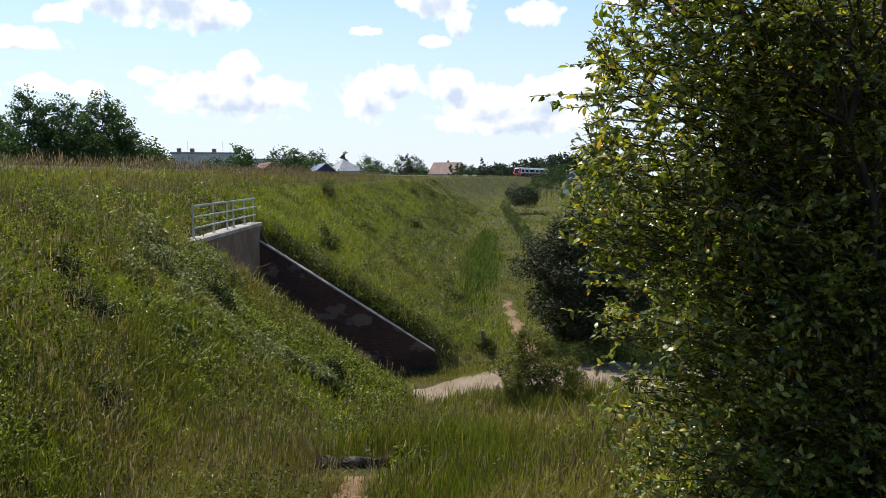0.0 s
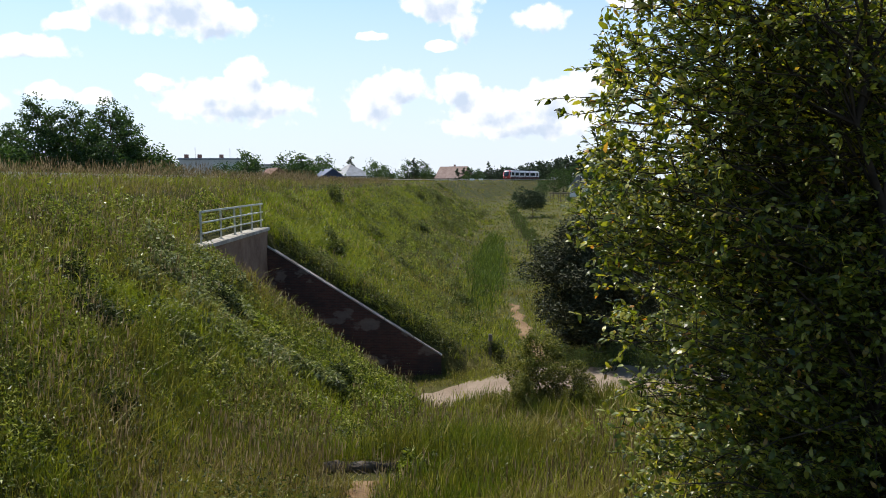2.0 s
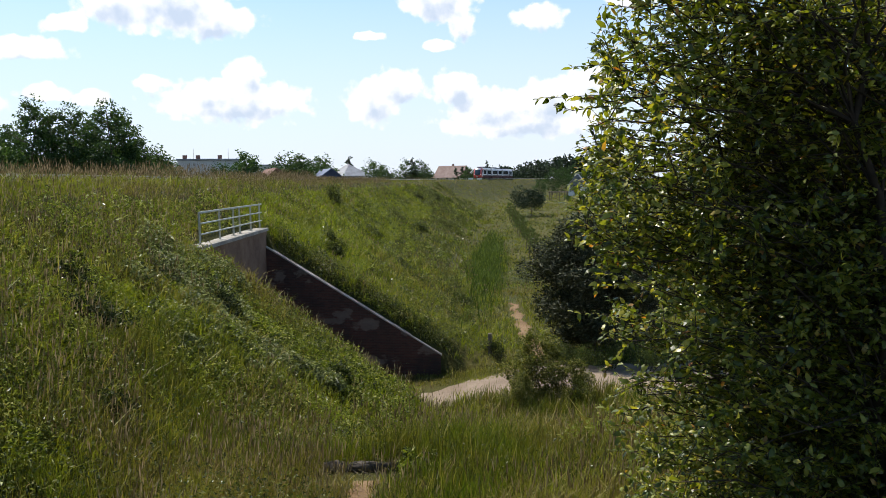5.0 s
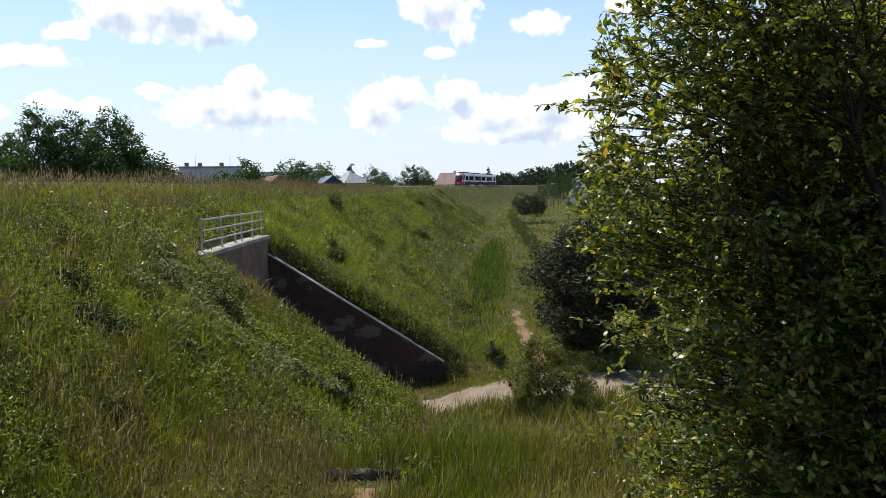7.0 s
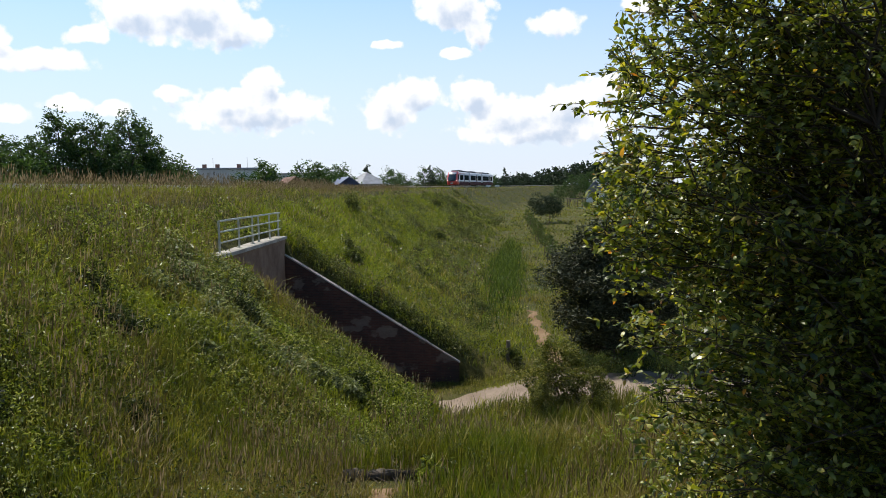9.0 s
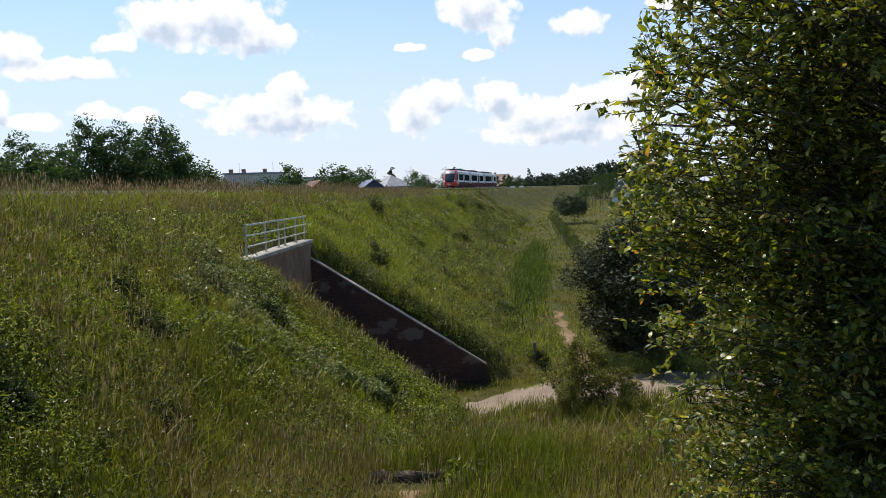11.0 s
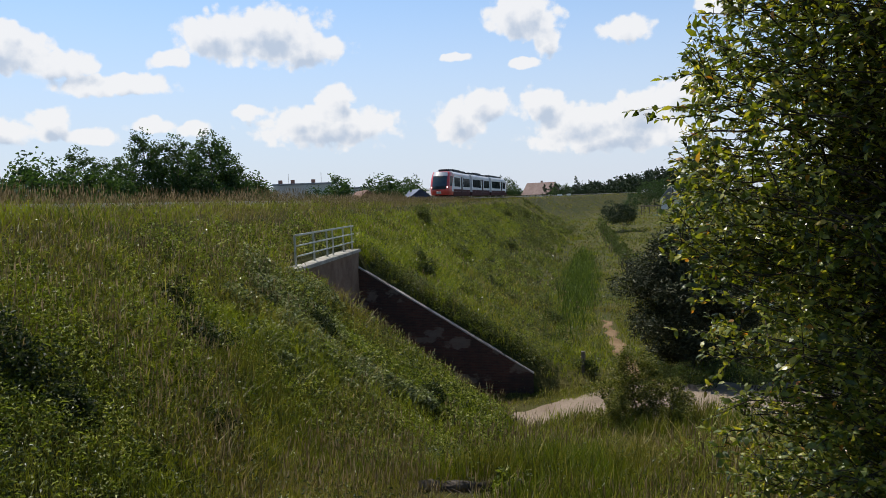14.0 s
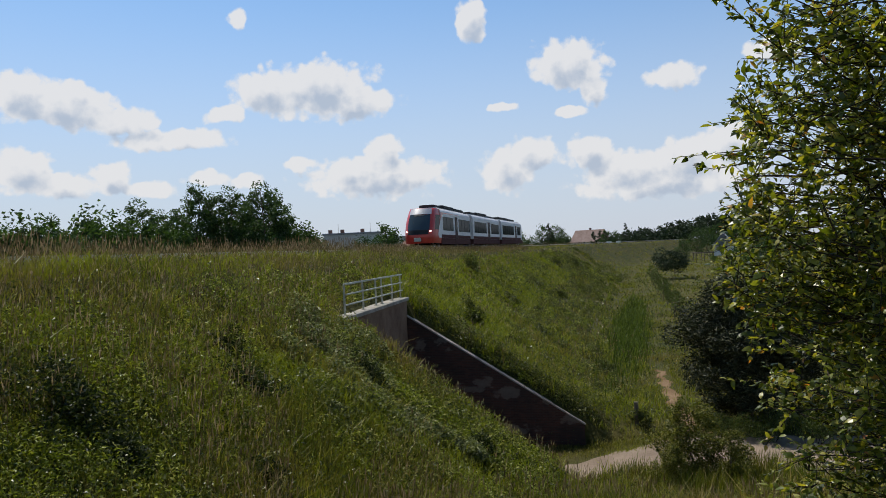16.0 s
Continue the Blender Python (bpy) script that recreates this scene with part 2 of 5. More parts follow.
M = {
    "soil": surface("meadow_soil", (0.034, 0.040, 0.009), (0.078, 0.068, 0.018), 0.22, 9, 0.95, 0, 0.9, 0.15),
    "sand": surface("sandy_road", (0.155, 0.115, 0.082), (0.235, 0.182, 0.135), 0.5, 7, 0.95, 0, 0.6, 0.05),
    "earth": surface("bare_earth", (0.12, 0.072, 0.036), (0.19, 0.125, 0.07), 0.8, 9, 0.95, 0, 0.7, 0.05),
    "ballast": surface("ballast", (0.07, 0.06, 0.045), (0.12, 0.105, 0.08), 1.5, 18, 0.95, 0, 1.0, 0.06),
    "steel": surface("rail_steel", (0.30, 0.27, 0.25), (0.42, 0.40, 0.38), 2, 30, 0.35, 0.85, 0.1),
    "sleeper": surface("sleeper", (0.06, 0.05, 0.04), (0.10, 0.085, 0.07), 2, 20, 0.9),
    "brick": brick_material(),
    "plaster": surface("grey_render", (0.14, 0.085, 0.055), (0.235, 0.158, 0.108), 0.9, 8, 0.92, 0, 0.5),
    "coping": surface("concrete_coping", (0.24, 0.215, 0.18), (0.42, 0.385, 0.33), 1.3, 12, 0.9, 0, 0.5),
    "galv": surface("galvanised_steel", (0.35, 0.35, 0.29), (0.45, 0.45, 0.38), 3, 25, 0.6, 0.15, 0.1),
    "bark": surface("bark", (0.07, 0.055, 0.04), (0.14, 0.11, 0.08), 3, 20, 0.95, 0, 0.9, 0.03),
    "twig": surface("twig_bark", (0.03, 0.023, 0.017), (0.06, 0.045, 0.03), 6, 40, 0.85, 0, 0.4, 0.004),
    "deadwood": surface("dead_wood", (0.06, 0.048, 0.038), (0.15, 0.125, 0.10), 4, 30, 0.95, 0, 0.8, 0.02),
    "grass": foliage("meadow_grass", [(0.0, (0.0257, 0.0428, 0.00576)), (0.35, (0.077, 0.1, 0.0101)), (0.7, (0.163, 0.164, 0.018)), (0.88, (0.283, 0.243, 0.0504)), (1.0, (0.46, 0.36, 0.17))],
                     (0.19, 0.14, 0.048), 0.10, (0.20, 0.215, 0.014), 0.42),
    "lush": foliage("lush_grass", [(0.0, (0.055, 0.085, 0.0072)), (0.6, (0.20, 0.222, 0.0100)), (1.0, (0.33, 0.33, 0.034))], (0.15, 0.155, 0.018), 0.25),
    "stalk": foliage("grass_stalks", [(0.0, (0.018, 0.028, 0.005)), (0.4, (0.068, 0.088, 0.010)), (0.8, (0.17, 0.165, 0.022)), (1.0, (0.42, 0.32, 0.14))], (0.12, 0.10, 0.026), 0.5, (0.085, 0.118, 0.011), 0.9),
    "seed": foliage("seeding_grass", [(0.0, (0.085, 0.068, 0.032)), (0.5, (0.18, 0.142, 0.075)), (1.0, (0.36, 0.29, 0.19))], None, rough=0.8, glow=(1.1, 1.0, 0.8)),
    "weed": foliage("weed_leaves", [(0.0, (0.026, 0.036, 0.008)), (0.6, (0.082, 0.092, 0.018)), (1.0, (0.21, 0.20, 0.07))], None, rough=0.4, gloss=0.35),
    # very dark leaves: the shade of hollows in the grass, put into colour
    "dark_weed": foliage("hollow_leaves", [(0.0, (0.014, 0.021, 0.006)), (0.7, (0.035, 0.046, 0.012)), (1.0, (0.14, 0.14, 0.07))], None, rough=0.5),
    "leafy": foliage("leafy_stems", [(0.0, (0.018, 0.026, 0.005)), (0.4, (0.09, 0.108, 0.014)), (0.8, (0.23, 0.245, 0.034)), (1.0, (0.46, 0.43, 0.22))], None, fresh=(0.20, 0.225, 0.016), fresh_scale=0.6, rough=0.45, through_light=0.35, gloss=0.35),
    "bramble": foliage("bramble_leaves", [(0.0, (0.034, 0.045, 0.010)), (0.5, (0.125, 0.138, 0.038)), (1.0, (0.34, 0.34, 0.18))], None, rough=0.45, through_light=0.2, gloss=0.4),
    "plum": foliage("fruit_tree_leaves", [(0.0, (0.028, 0.044, 0.006)), (0.4, (0.088, 0.112, 0.013)), (0.75, (0.19, 0.20, 0.026)), (0.965, (0.32, 0.29, 0.055)), (1.0, (0.34, 0.13, 0.036))],
                    None, rough=0.36, through_light=0.46, gloss=0.45, glow=(1.45, 1.4, 0.4)),
    "sapling": foliage("sapling_leaves", [(0.0, (0.05, 0.06, 0.012)), (0.6, (0.13, 0.13, 0.026)), (1.0, (0.23, 0.20, 0.06))], None, rough=0.5),
    "reed": foliage("reed_leaves", [(0.0, (0.03, 0.045, 0.009)), (0.6, (0.075, 0.10, 0.02)), (1.0, (0.13, 0.155, 0.034))], None, rough=0.55),
    "alder": foliage("alder_leaves", [(0.0, (0.0238, 0.0467, 0.0153)), (0.6, (0.0467, 0.0808, 0.0255)), (1.0, (0.0765, 0.111, 0.0382))], None, rough=0.5),
    "pine": foliage("pine_needles", [(0.0, (0.018, 0.022, 0.010)), (0.6, (0.044, 0.050, 0.022)), (1.0, (0.11, 0.112, 0.058))], None, rough=0.6, through_light=0.1),
    "conifer": foliage("dark_needles", [(0.0, (0.014, 0.026, 0.012)), (0.6, (0.03, 0.05, 0.022)), (1.0, (0.06, 0.08, 0.035))], None, rough=0.6, through_light=0.1),
    "shrub": foliage("shrub_leaves", [(0.0, (0.0432, 0.0648, 0.0144)), (0.6, (0.0864, 0.108, 0.0288)), (1.0, (0.144, 0.151, 0.0576))], None, rough=0.5),
    "wall_white": surface("painted_wall", (0.62, 0.60, 0.56), (0.72, 0.70, 0.66), 0.5, 8, 0.9),
    "wall_grey": surface("grey_wall", (0.50, 0.48, 0.44), (0.60, 0.57, 0.53), 0.5, 8, 0.9),
    "roof_grey": surface("grey_roof", (0.22, 0.22, 0.22), (0.34, 0.34, 0.35), 0.7, 5, 0.7),
    "roof_red": surface("faded_red_roof", (0.17, 0.115, 0.098), (0.25, 0.18, 0.155), 0.7, 5, 0.8),
    "roof_brown": surface("brown_roof", (0.16, 0.09, 0.07), (0.24, 0.14, 0.11), 0.7, 5, 0.8),
    "roof_blue": surface("blue_roof", (0.05, 0.07, 0.12), (0.08, 0.10, 0.17), 0.7, 5, 0.6),
    "pane": glass_material("window_glass", (0.02, 0.025, 0.03)),
    "timber": surface("grey_timber", (0.10, 0.085, 0.065), (0.17, 0.145, 0.115), 3, 20, 0.9),
    "sign": surface("white_enamel", (0.70, 0.70, 0.68), (0.80, 0.80, 0.78), 2, 20, 0.5, 0, 0.0),
    "train_red": surface("red_paint", (0.50, 0.035, 0.025), (0.58, 0.05, 0.03), 0.6, 10, 0.28, 0, 0.0),
    "train_white": surface("pale_grey_paint", (0.66, 0.63, 0.62), (0.74, 0.71, 0.69), 0.4, 6, 0.5, 0, 0.0),
    "train_skirt": surface("dusty_brown_skirt", (0.09, 0.035, 0.03), (0.13, 0.055, 0.048), 0.8, 10, 0.9, 0, 0.1),
    "train_door": surface("brown_door_paint", (0.10, 0.06, 0.055), (0.14, 0.085, 0.075), 0.8, 10, 0.9, 0, 0.0),
    "train_dark": surface("dark_underframe", (0.025, 0.025, 0.025), (0.05, 0.05, 0.05), 1, 12, 0.7),
    "train_roof": surface("grey_roof_paint", (0.42, 0.41, 0.41), (0.52, 0.51, 0.51), 0.8, 10, 0.4, 0.1, 0.0),
    "bellows": surface("black_rubber", (0.02, 0.02, 0.02), (0.035, 0.035, 0.035), 2, 20, 0.8),
}


def dark_glass():
    """Dark panes that swallow nearly all light: reflected trees are put into the colour."""
    m, nt, b = material("dark_train_glass")
    dif, glo = nt.nodes.new("ShaderNodeBsdfDiffuse"), nt.nodes.new("ShaderNodeBsdfGlossy")
    mx = nt.nodes.new("ShaderNodeMixShader")
    dif.inputs["Color"].default_value, glo.inputs["Roughness"].default_value = (0.018, 0.026, 0.024, 1), 0.1
    mx.inputs[0].default_value = 0.09
    nt.links.new(dif.outputs[0], mx.inputs[1]), nt.links.new(glo.outputs[0], mx.inputs[2])
    nt.links.new(mx.outputs[0], nt.nodes["Material Output"].inputs["Surface"])
    return m


M["tint"] = dark_glass()


def lamp_material(name, colour, strength):
    m, nt, b = material(name)
    b.inputs["Base Color"].default_value = (*colour, 1)
    b.inputs["Emission Color"].default_value = (*colour, 1)
    b.inputs["Emission Strength"].default_value = strength
    return m


M["headlight"] = lamp_material("headlight_lens", (1.0, 0.95, 0.85), 2.5)


# ---- mesh helpers ----
def mesh_of(name, verts, faces, mat, smooth=False):
    """verts n x 3; faces m x k, all with k corners."""
    verts, faces = np.asarray(verts, np.float32), np.asarray(faces, np.int32)
    me = bpy.data.meshes.new(name)
    k = faces.shape[1]
    me.vertices.add(len(verts)), me.loops.add(faces.size), me.polygons.add(len(faces))
    me.vertices.foreach_set("co", verts.ravel())
    me.loops.foreach_set("vertex_index", faces.ravel())
    me.polygons.foreach_set("loop_start", np.arange(0, faces.size, k, dtype=np.int32))
    me.polygons.foreach_set("loop_total", np.full(len(faces), k, np.int32))
    me.polygons.foreach_set("use_smooth", np.full(len(faces), smooth))
    me.update(calc_edges=True)
    me.materials.append(mat)
    return me


def thing(name, label, category, group="", at=None, kind=""):
    ob = new(name)
    ob.empty_display_size = 0.2
    if at is not None:
        ob.matrix_basis = at
    return tagged(ob, label, category, group, kind)


def child(name, me, parent, label="", at=None):
    ob = new(name, me)
    ob.parent = parent
    if at is not None:
        ob.matrix_basis = at
    return tagged(ob, label) if label else ob


def part(name, bm, mat, parent, label="", at=None, bevel=0.0, smooth=False):
    if bevel:
        bmesh.ops.bevel(bm, geom=bm.edges[:], offset=bevel, segments=2, affect="EDGES", profile=0.6)
    bmesh.ops.recalc_face_normals(bm, faces=bm.faces[:])
    me = bpy.data.meshes.new(name)
    bm.to_mesh(me)
    bm.free()
    me.materials.append(mat)
    if smooth:
        me.shade_smooth()
    return child(name, me, parent, label, at) if parent else new(name, me)


def box(x0, x1, y0, y1, z0, z1, bm=None):
    bm = bm or bmesh.new()
    m = Matrix.LocRotScale(((x0 + x1) / 2, (y0 + y1) / 2, (z0 + z1) / 2), None, (x1 - x0, y1 - y0, z1 - z0))
    bmesh.ops.create_cube(bm, size=1, matrix=m)
    return bm


def solid(points, faces, bm=None):
    bm = bm or bmesh.new()
    vs = [bm.verts.new(p) for p in points]
    for f in faces:
        bm.faces.new([vs[i] for i in f])
    return bm


def rod(p, q, r0, r1=None, sides=8, bm=None):
    bm = bm or bmesh.new()
    p, q = Vector(p), Vector(q)
    m = Matrix.Translation((p + q) / 2) @ (q - p).to_track_quat("Z", "Y").to_matrix().to_4x4()
    bmesh.ops.create_cone(bm, cap_ends=True, segments=sides, radius1=r0, radius2=r0 if r1 is None else r1, depth=(q - p).length, matrix=m)
    return bm


def tubes(segs, sides=6):
    """Tapered tubes from (p, q, r0, r1) rows: verts and quads."""
    p, q = np.array([s[0] for s in segs], float), np.array([s[1] for s in segs], float)
    r0, r1 = np.array([s[2] for s in segs], float), np.array([s[3] for s in segs], float)
    w = q - p
    w /= np.linalg.norm(w, axis=1, keepdims=True) + 1e-9
    ref = np.where(np.abs(w[:, 2:3]) < 0.9, [[0, 0, 1.0]], [[1.0, 0, 0]])
    a = np.cross(w, ref)
    a /= np.linalg.norm(a, axis=1, keepdims=True)
    b = np.cross(w, a)
    t = np.arange(sides) * 2 * np.pi / sides
    ring = np.cos(t)[None, :, None] * a[:, None] + np.sin(t)[None, :, None] * b[:, None]
    v = np.concatenate([p[:, None] + ring * r0[:, None, None], q[:, None] + ring * r1[:, None, None]], 1)
    i = np.arange(sides)
    j = (i + 1) % sides
    f = np.stack([i, j, j + sides, i + sides], 1)
    f = (np.arange(len(segs))[:, None, None] * 2 * sides + f[None]).reshape(-1, 4)
    return v.reshape(-1, 3), f


rng = np.random.default_rng(7)


def loft(pts, rads, sides):
    """One closed, knobbly tube through the points."""
    V, F, n = [], [], len(pts)
    for i, (p, r) in enumerate(zip(pts, rads)):
        w = unit((pts[min(i + 1, n - 1)] - pts[max(i - 1, 0)])[None])[0]
        u = unit(np.cross(w, [0, 0, 1.0])[None])[0]
        v = np.cross(w, u)
        for j in range(sides):
            a = 2 * math.pi * j / sides
            k = r * (1 + 0.16 * math.sin(3 * a + i) + 0.08 * math.sin(7 * a + 2.3 * i))
            V.append(p + u * math.cos(a) * k + v * math.sin(a) * k)
    for i in range(n - 1):
        for j in range(sides):
            a, b = i * sides + j, i * sides + (j + 1) % sides
            F += [(a, b, b + sides), (a, b + sides, a + sides)]
    for base, end in ((0, pts[0]), ((n - 1) * sides, pts[-1])):
        V.append(end)
        F += [(base + j, base + (j + 1) % sides, len(V) - 1) for j in range(sides)]
    return np.array(V), F


def unit(v):
    return v / (np.linalg.norm(v, axis=1, keepdims=True) + 1e-9)


def leaf_cloud(P, size, up=0.6, pointed=False, along=None, droop=0.25, slim=0.5):
    """Leaves at the points P. Plain ones are two folded triangles, pointed ones ovals of four with a drooping tip."""
    n = len(P)
    size = np.broadcast_to(np.asarray(size, float), (n,))[:, None]
    d = rng.normal(size=(n, 3)) if along is None else along + rng.normal(size=(n, 3)) * 0.35
    d = unit(d * [1, 1, 0.6])
    nrm = unit(rng.normal(size=(n, 3)) * (1 - up) + np.array([0, 0, up]))
    side = unit(np.cross(d, nrm))
    nrm = np.cross(side, d)
    wide = size * slim * 0.5
    if not pointed:
        v = np.stack([P, P + d * size * 0.45 + side * wide + nrm * size * 0.12, P + d * size - nrm * size * droop,
                      P + d * size * 0.45 - side * wide + nrm * size * 0.12], 1)
        f = np.array([[0, 1, 2], [0, 2, 3]])
        k = 4
    else:
        v = np.stack([P, P + d * size * 0.3 + side * wide * 0.95 + nrm * size * 0.10, P + d * size * 0.66 + side * wide * 0.8 + nrm * size * 0.04,
                      P + d * size - nrm * size * droop, P + d * size * 0.66 - side * wide * 0.8, P + d * size * 0.3 - side * wide * 0.95 + nrm * size * 0.02], 1)
        f = np.array([[0, 1, 5], [1, 2, 4], [1, 4, 5], [2, 3, 4]])
        k = 6
    f = (np.arange(n)[:, None, None] * k + f[None]).reshape(-1, 3)
    return v.reshape(-1, 3), f


def blade_field(P, height, width, lean=0.33, wind=(0.06, 0.0), plain=False):
    """Grass blades: a bent pair of triangles each, or a plain one."""
    n = len(P)
    a = rng.uniform(0, 2 * np.pi, n)
    side = np.stack([np.cos(a), np.sin(a), np.zeros(n)], 1) * (width / 2)[:, None]
    b = rng.normal(size=(n, 2)) * lean + np.array(wind)
    out = np.concatenate([b, np.zeros((n, 1))], 1) * height[:, None]
    up = np.zeros((n, 3))
    up[:, 2] = height
    tip = P + up * rng.uniform(0.75, 1.0, n)[:, None] + out
    if plain:
        v, f, k = np.stack([P - side, P + side, tip], 1), np.array([[0, 1, 2]]), 3
    else:
        mid = P + up * 0.58 + out * 0.25
        v, f, k = np.stack([P - side * 0.8, mid - side, mid + side, tip], 1), np.array([[0, 2, 1], [1, 2, 3]]), 4
    return v.reshape(-1, 3), (np.arange(n)[:, None, None] * k + f[None]).reshape(-1, 3)


def seed_stalks(P, height, width, head=0.22):
    """Flowering stalks: a hair-thin stem and a plume of two crossed lozenges."""
    n = len(P)
    a = rng.uniform(0, 2 * np.pi, n)
    s1 = np.stack([np.cos(a), np.sin(a), np.zeros(n)], 1)
    s2 = np.stack([-np.sin(a), np.cos(a), np.zeros(n)], 1)
    b = rng.normal(size=(n, 2)) * 0.13 + np.array([0.08, 0.0])
    top = P + np.concatenate([b * height[:, None], height[:, None]], 1)
    way = unit(top - P)
    neck = top - way * (height * head)[:, None]
    belly = neck + (top - neck) * 0.4
    w = width[:, None]
    v = np.stack([P - s1 * w * 0.45, P + s1 * w * 0.45, neck, top, belly - s1 * w, belly + s1 * w, belly - s2 * w, belly + s2 * w], 1).reshape(-1, 3)
    f = np.array([[0, 1, 2], [2, 5, 4], [4, 5, 3], [2, 7, 6], [6, 7, 3]])
    return v, (np.arange(n)[:, None, None] * 8 + f[None]).reshape(-1, 3)


# ---- the lie of the land ----
# The line runs on an arc; s is the way along it, d the distance to its right side.
R, X0, Y0 = 949.0, -15.62, 50.45
RAIL_Z, EYE_Z = 9.3, 8.9
CX = X0 + R
S_NEAR, S_FAR = -25.1, -15.6           # the cutting between the two wing walls
S_IN0, S_IN1 = -23.0, -17.5            # the passage under the line
D_HEAD = 6.9                           # the headwall's face


def on_line(s, d, z=0.0):
    return Vector((CX - (R - d) * math.cos(s / R), Y0 + (R - d) * math.sin(s / R), z))


def sd_of(x, y):
    x, y = np.asarray(x, float), np.asarray(y, float)
    r = np.hypot(CX - x, y - Y0)
    return R * np.arctan2(y - Y0, CX - x), R - r


def smooth(a, b, t):
    t = np.clip((t - a) / (b - a), 0, 1)
    return t * t * (3 - 2 * t)


def lumps(x, y):
    return (np.sin(x * 0.9 + 1.3 * np.sin(y * 0.37)) * np.sin(y * 0.8 + 0.7 * np.sin(x * 0.53)) * 0.10
            + np.sin(x * 0.31 + y * 0.23) * 0.10 + np.sin(x * 2.3 + 2 * np.sin(y * 1.1)) * np.sin(y * 2.1) * 0.035)


def natural(x, y):
    """The ground with no cutting: the railway bank, the low ground on both sides and the mound underfoot."""
    x, y = np.asarray(x, float), np.asarray(y, float)
    s, d = sd_of(x, y)
    low_r = 2.2 * smooth(70, 190, y) + 0.5 * smooth(25, 60, d) - 0.35 * np.exp(-((d - 18.5) / 1.8) ** 2) * smooth(40, 55, y)
    bank_r = 8.72 - 0.67 * (d - 3.7)
    bank_l = 8.72 + 0.62 * (d + 3.9)
    low_l = 1.0
    k = 0.9
    right = np.log(np.exp(np.clip(bank_r, -30, 30) / k) + np.exp(low_r / k)) * k - 0.1
    left = np.maximum(bank_l, low_l)
    z = np.where(d > 0, np.minimum(right, 8.72), np.minimum(left, 8.72))
    rough = np.where(np.abs(d) > 3.9, 1.0, 0.2)
    q = np.hypot(np.maximum(0, -x - 1.0), np.maximum(0, y - 0.7))
    mound = np.interp(q, [0.0, 5.6, 9.0, 12.6, 19.5], [7.25, 4.55, 4.35, 3.95, -0.3])
    z = np.maximum(z + lumps(x, y) * rough, mound)
    return z


def ground_z(x, y):
    z = natural(x, y)
    s, d = sd_of(x, y)
    cut = (s > S_NEAR - 0.15) & (s < S_FAR + 0.15) & (d > D_HEAD - 0.3)
    run = (s > S_IN0) & (s < S_IN1)
    # earth is held back a little behind the far wing wall, and eases out past the walls' ends
    top = np.maximum(0.05, 5.82 - (d - D_HEAD) * 0.627)
    z = np.where((s >= S_FAR) & (d > D_HEAD), np.minimum(z, top + 0.6 * np.maximum(0, s - S_FAR - 0.35)), z)
    z = np.where((s <= S_NEAR) & (d > 15.2), np.minimum(z, top + 0.4 + 0.6 * np.maximum(0, S_NEAR - s)), z)
    # the near lip of the cutting falls away more steeply than the bank
    z = np.where((s <= S_NEAR) & (d > D_HEAD) & (d < 15.6), np.minimum(z, np.maximum(0.05, 6.02 - 0.765 * (d - 7.5)) + 0.3 * (S_NEAR - s)), z)
    road_level = -0.42 + 0.44 * smooth(14.6, 19.0, d)
    z = np.where(cut & (d < 20), road_level, z)
    return np.where(run & (d < 17), road_level, z)


def gz(x, y):
    return float(ground_z(x, y))


def build_ground():
    near = lambda a, b, n: np.linspace(a, b, n, endpoint=False)
    ss = np.concatenate([near(-330, -80, 14), near(-80, -52, 28), near(-52, 60, 250), near(60, 140, 90), near(140, 330, 90), near(330, 1050, 60), [1050.0],
                         [S_NEAR - 0.17, S_NEAR - 0.13, S_IN0 - 0.02, S_IN0 + 0.02, S_IN1 - 0.02, S_IN1 + 0.02, S_FAR + 0.13, S_FAR + 0.17]])
    dd = np.concatenate([-np.geomspace(4500, 30, 24), near(-29, -5, 20), near(-5, 5, 26), near(5, 30, 66), near(30, 70, 40), np.geomspace(70, 930, 24),
                         [D_HEAD - 0.32, D_HEAD - 0.28]])
    ss, dd = np.unique(ss), np.unique(dd)
    S, D = np.meshgrid(ss, dd, indexing="ij")
    X, Y = CX - (R - D) * np.cos(S / R), Y0 + (R - D) * np.sin(S / R)
    V = np.stack([X, Y, ground_z(X, Y)], -1).reshape(-1, 3)
    n, m = len(ss), len(dd)
    i = (np.arange(n - 1)[:, None] * m + np.arange(m - 1)[None]).ravel()
    F = np.stack([i, i + m, i + m + 1, i + 1], 1)
    ob = new("ground", mesh_of("ground", V, F, M["soil"], True))
    tagged(ob, "grassy railway embankment and low meadow ground", "ground", kind="structure")
    # earth over the passage
    ss = np.linspace(S_IN0 - 0.1, S_IN1 + 0.1, 14)
    dd = np.linspace(-15.5, D_HEAD - 0.3, 50)
    S, D = np.meshgrid(ss, dd, indexing="ij")
    X, Y = CX - (R - D) * np.cos(S / R), Y0 + (R - D) * np.sin(S / R)
    V = np.stack([X, Y, natural(X, Y) + 0.01], -1).reshape(-1, 3)
    n, m = len(ss), len(dd)
    i = (np.arange(n - 1)[:, None] * m + np.arange(m - 1)[None]).ravel()
    ob = new("ground_cover", mesh_of("ground_cover", V, np.stack([i, i + m, i + m + 1, i + 1], 1), M["soil"], True))
    tagged(ob, "grassy earth fill over the underpass", "ground", kind="structure")


build_ground()


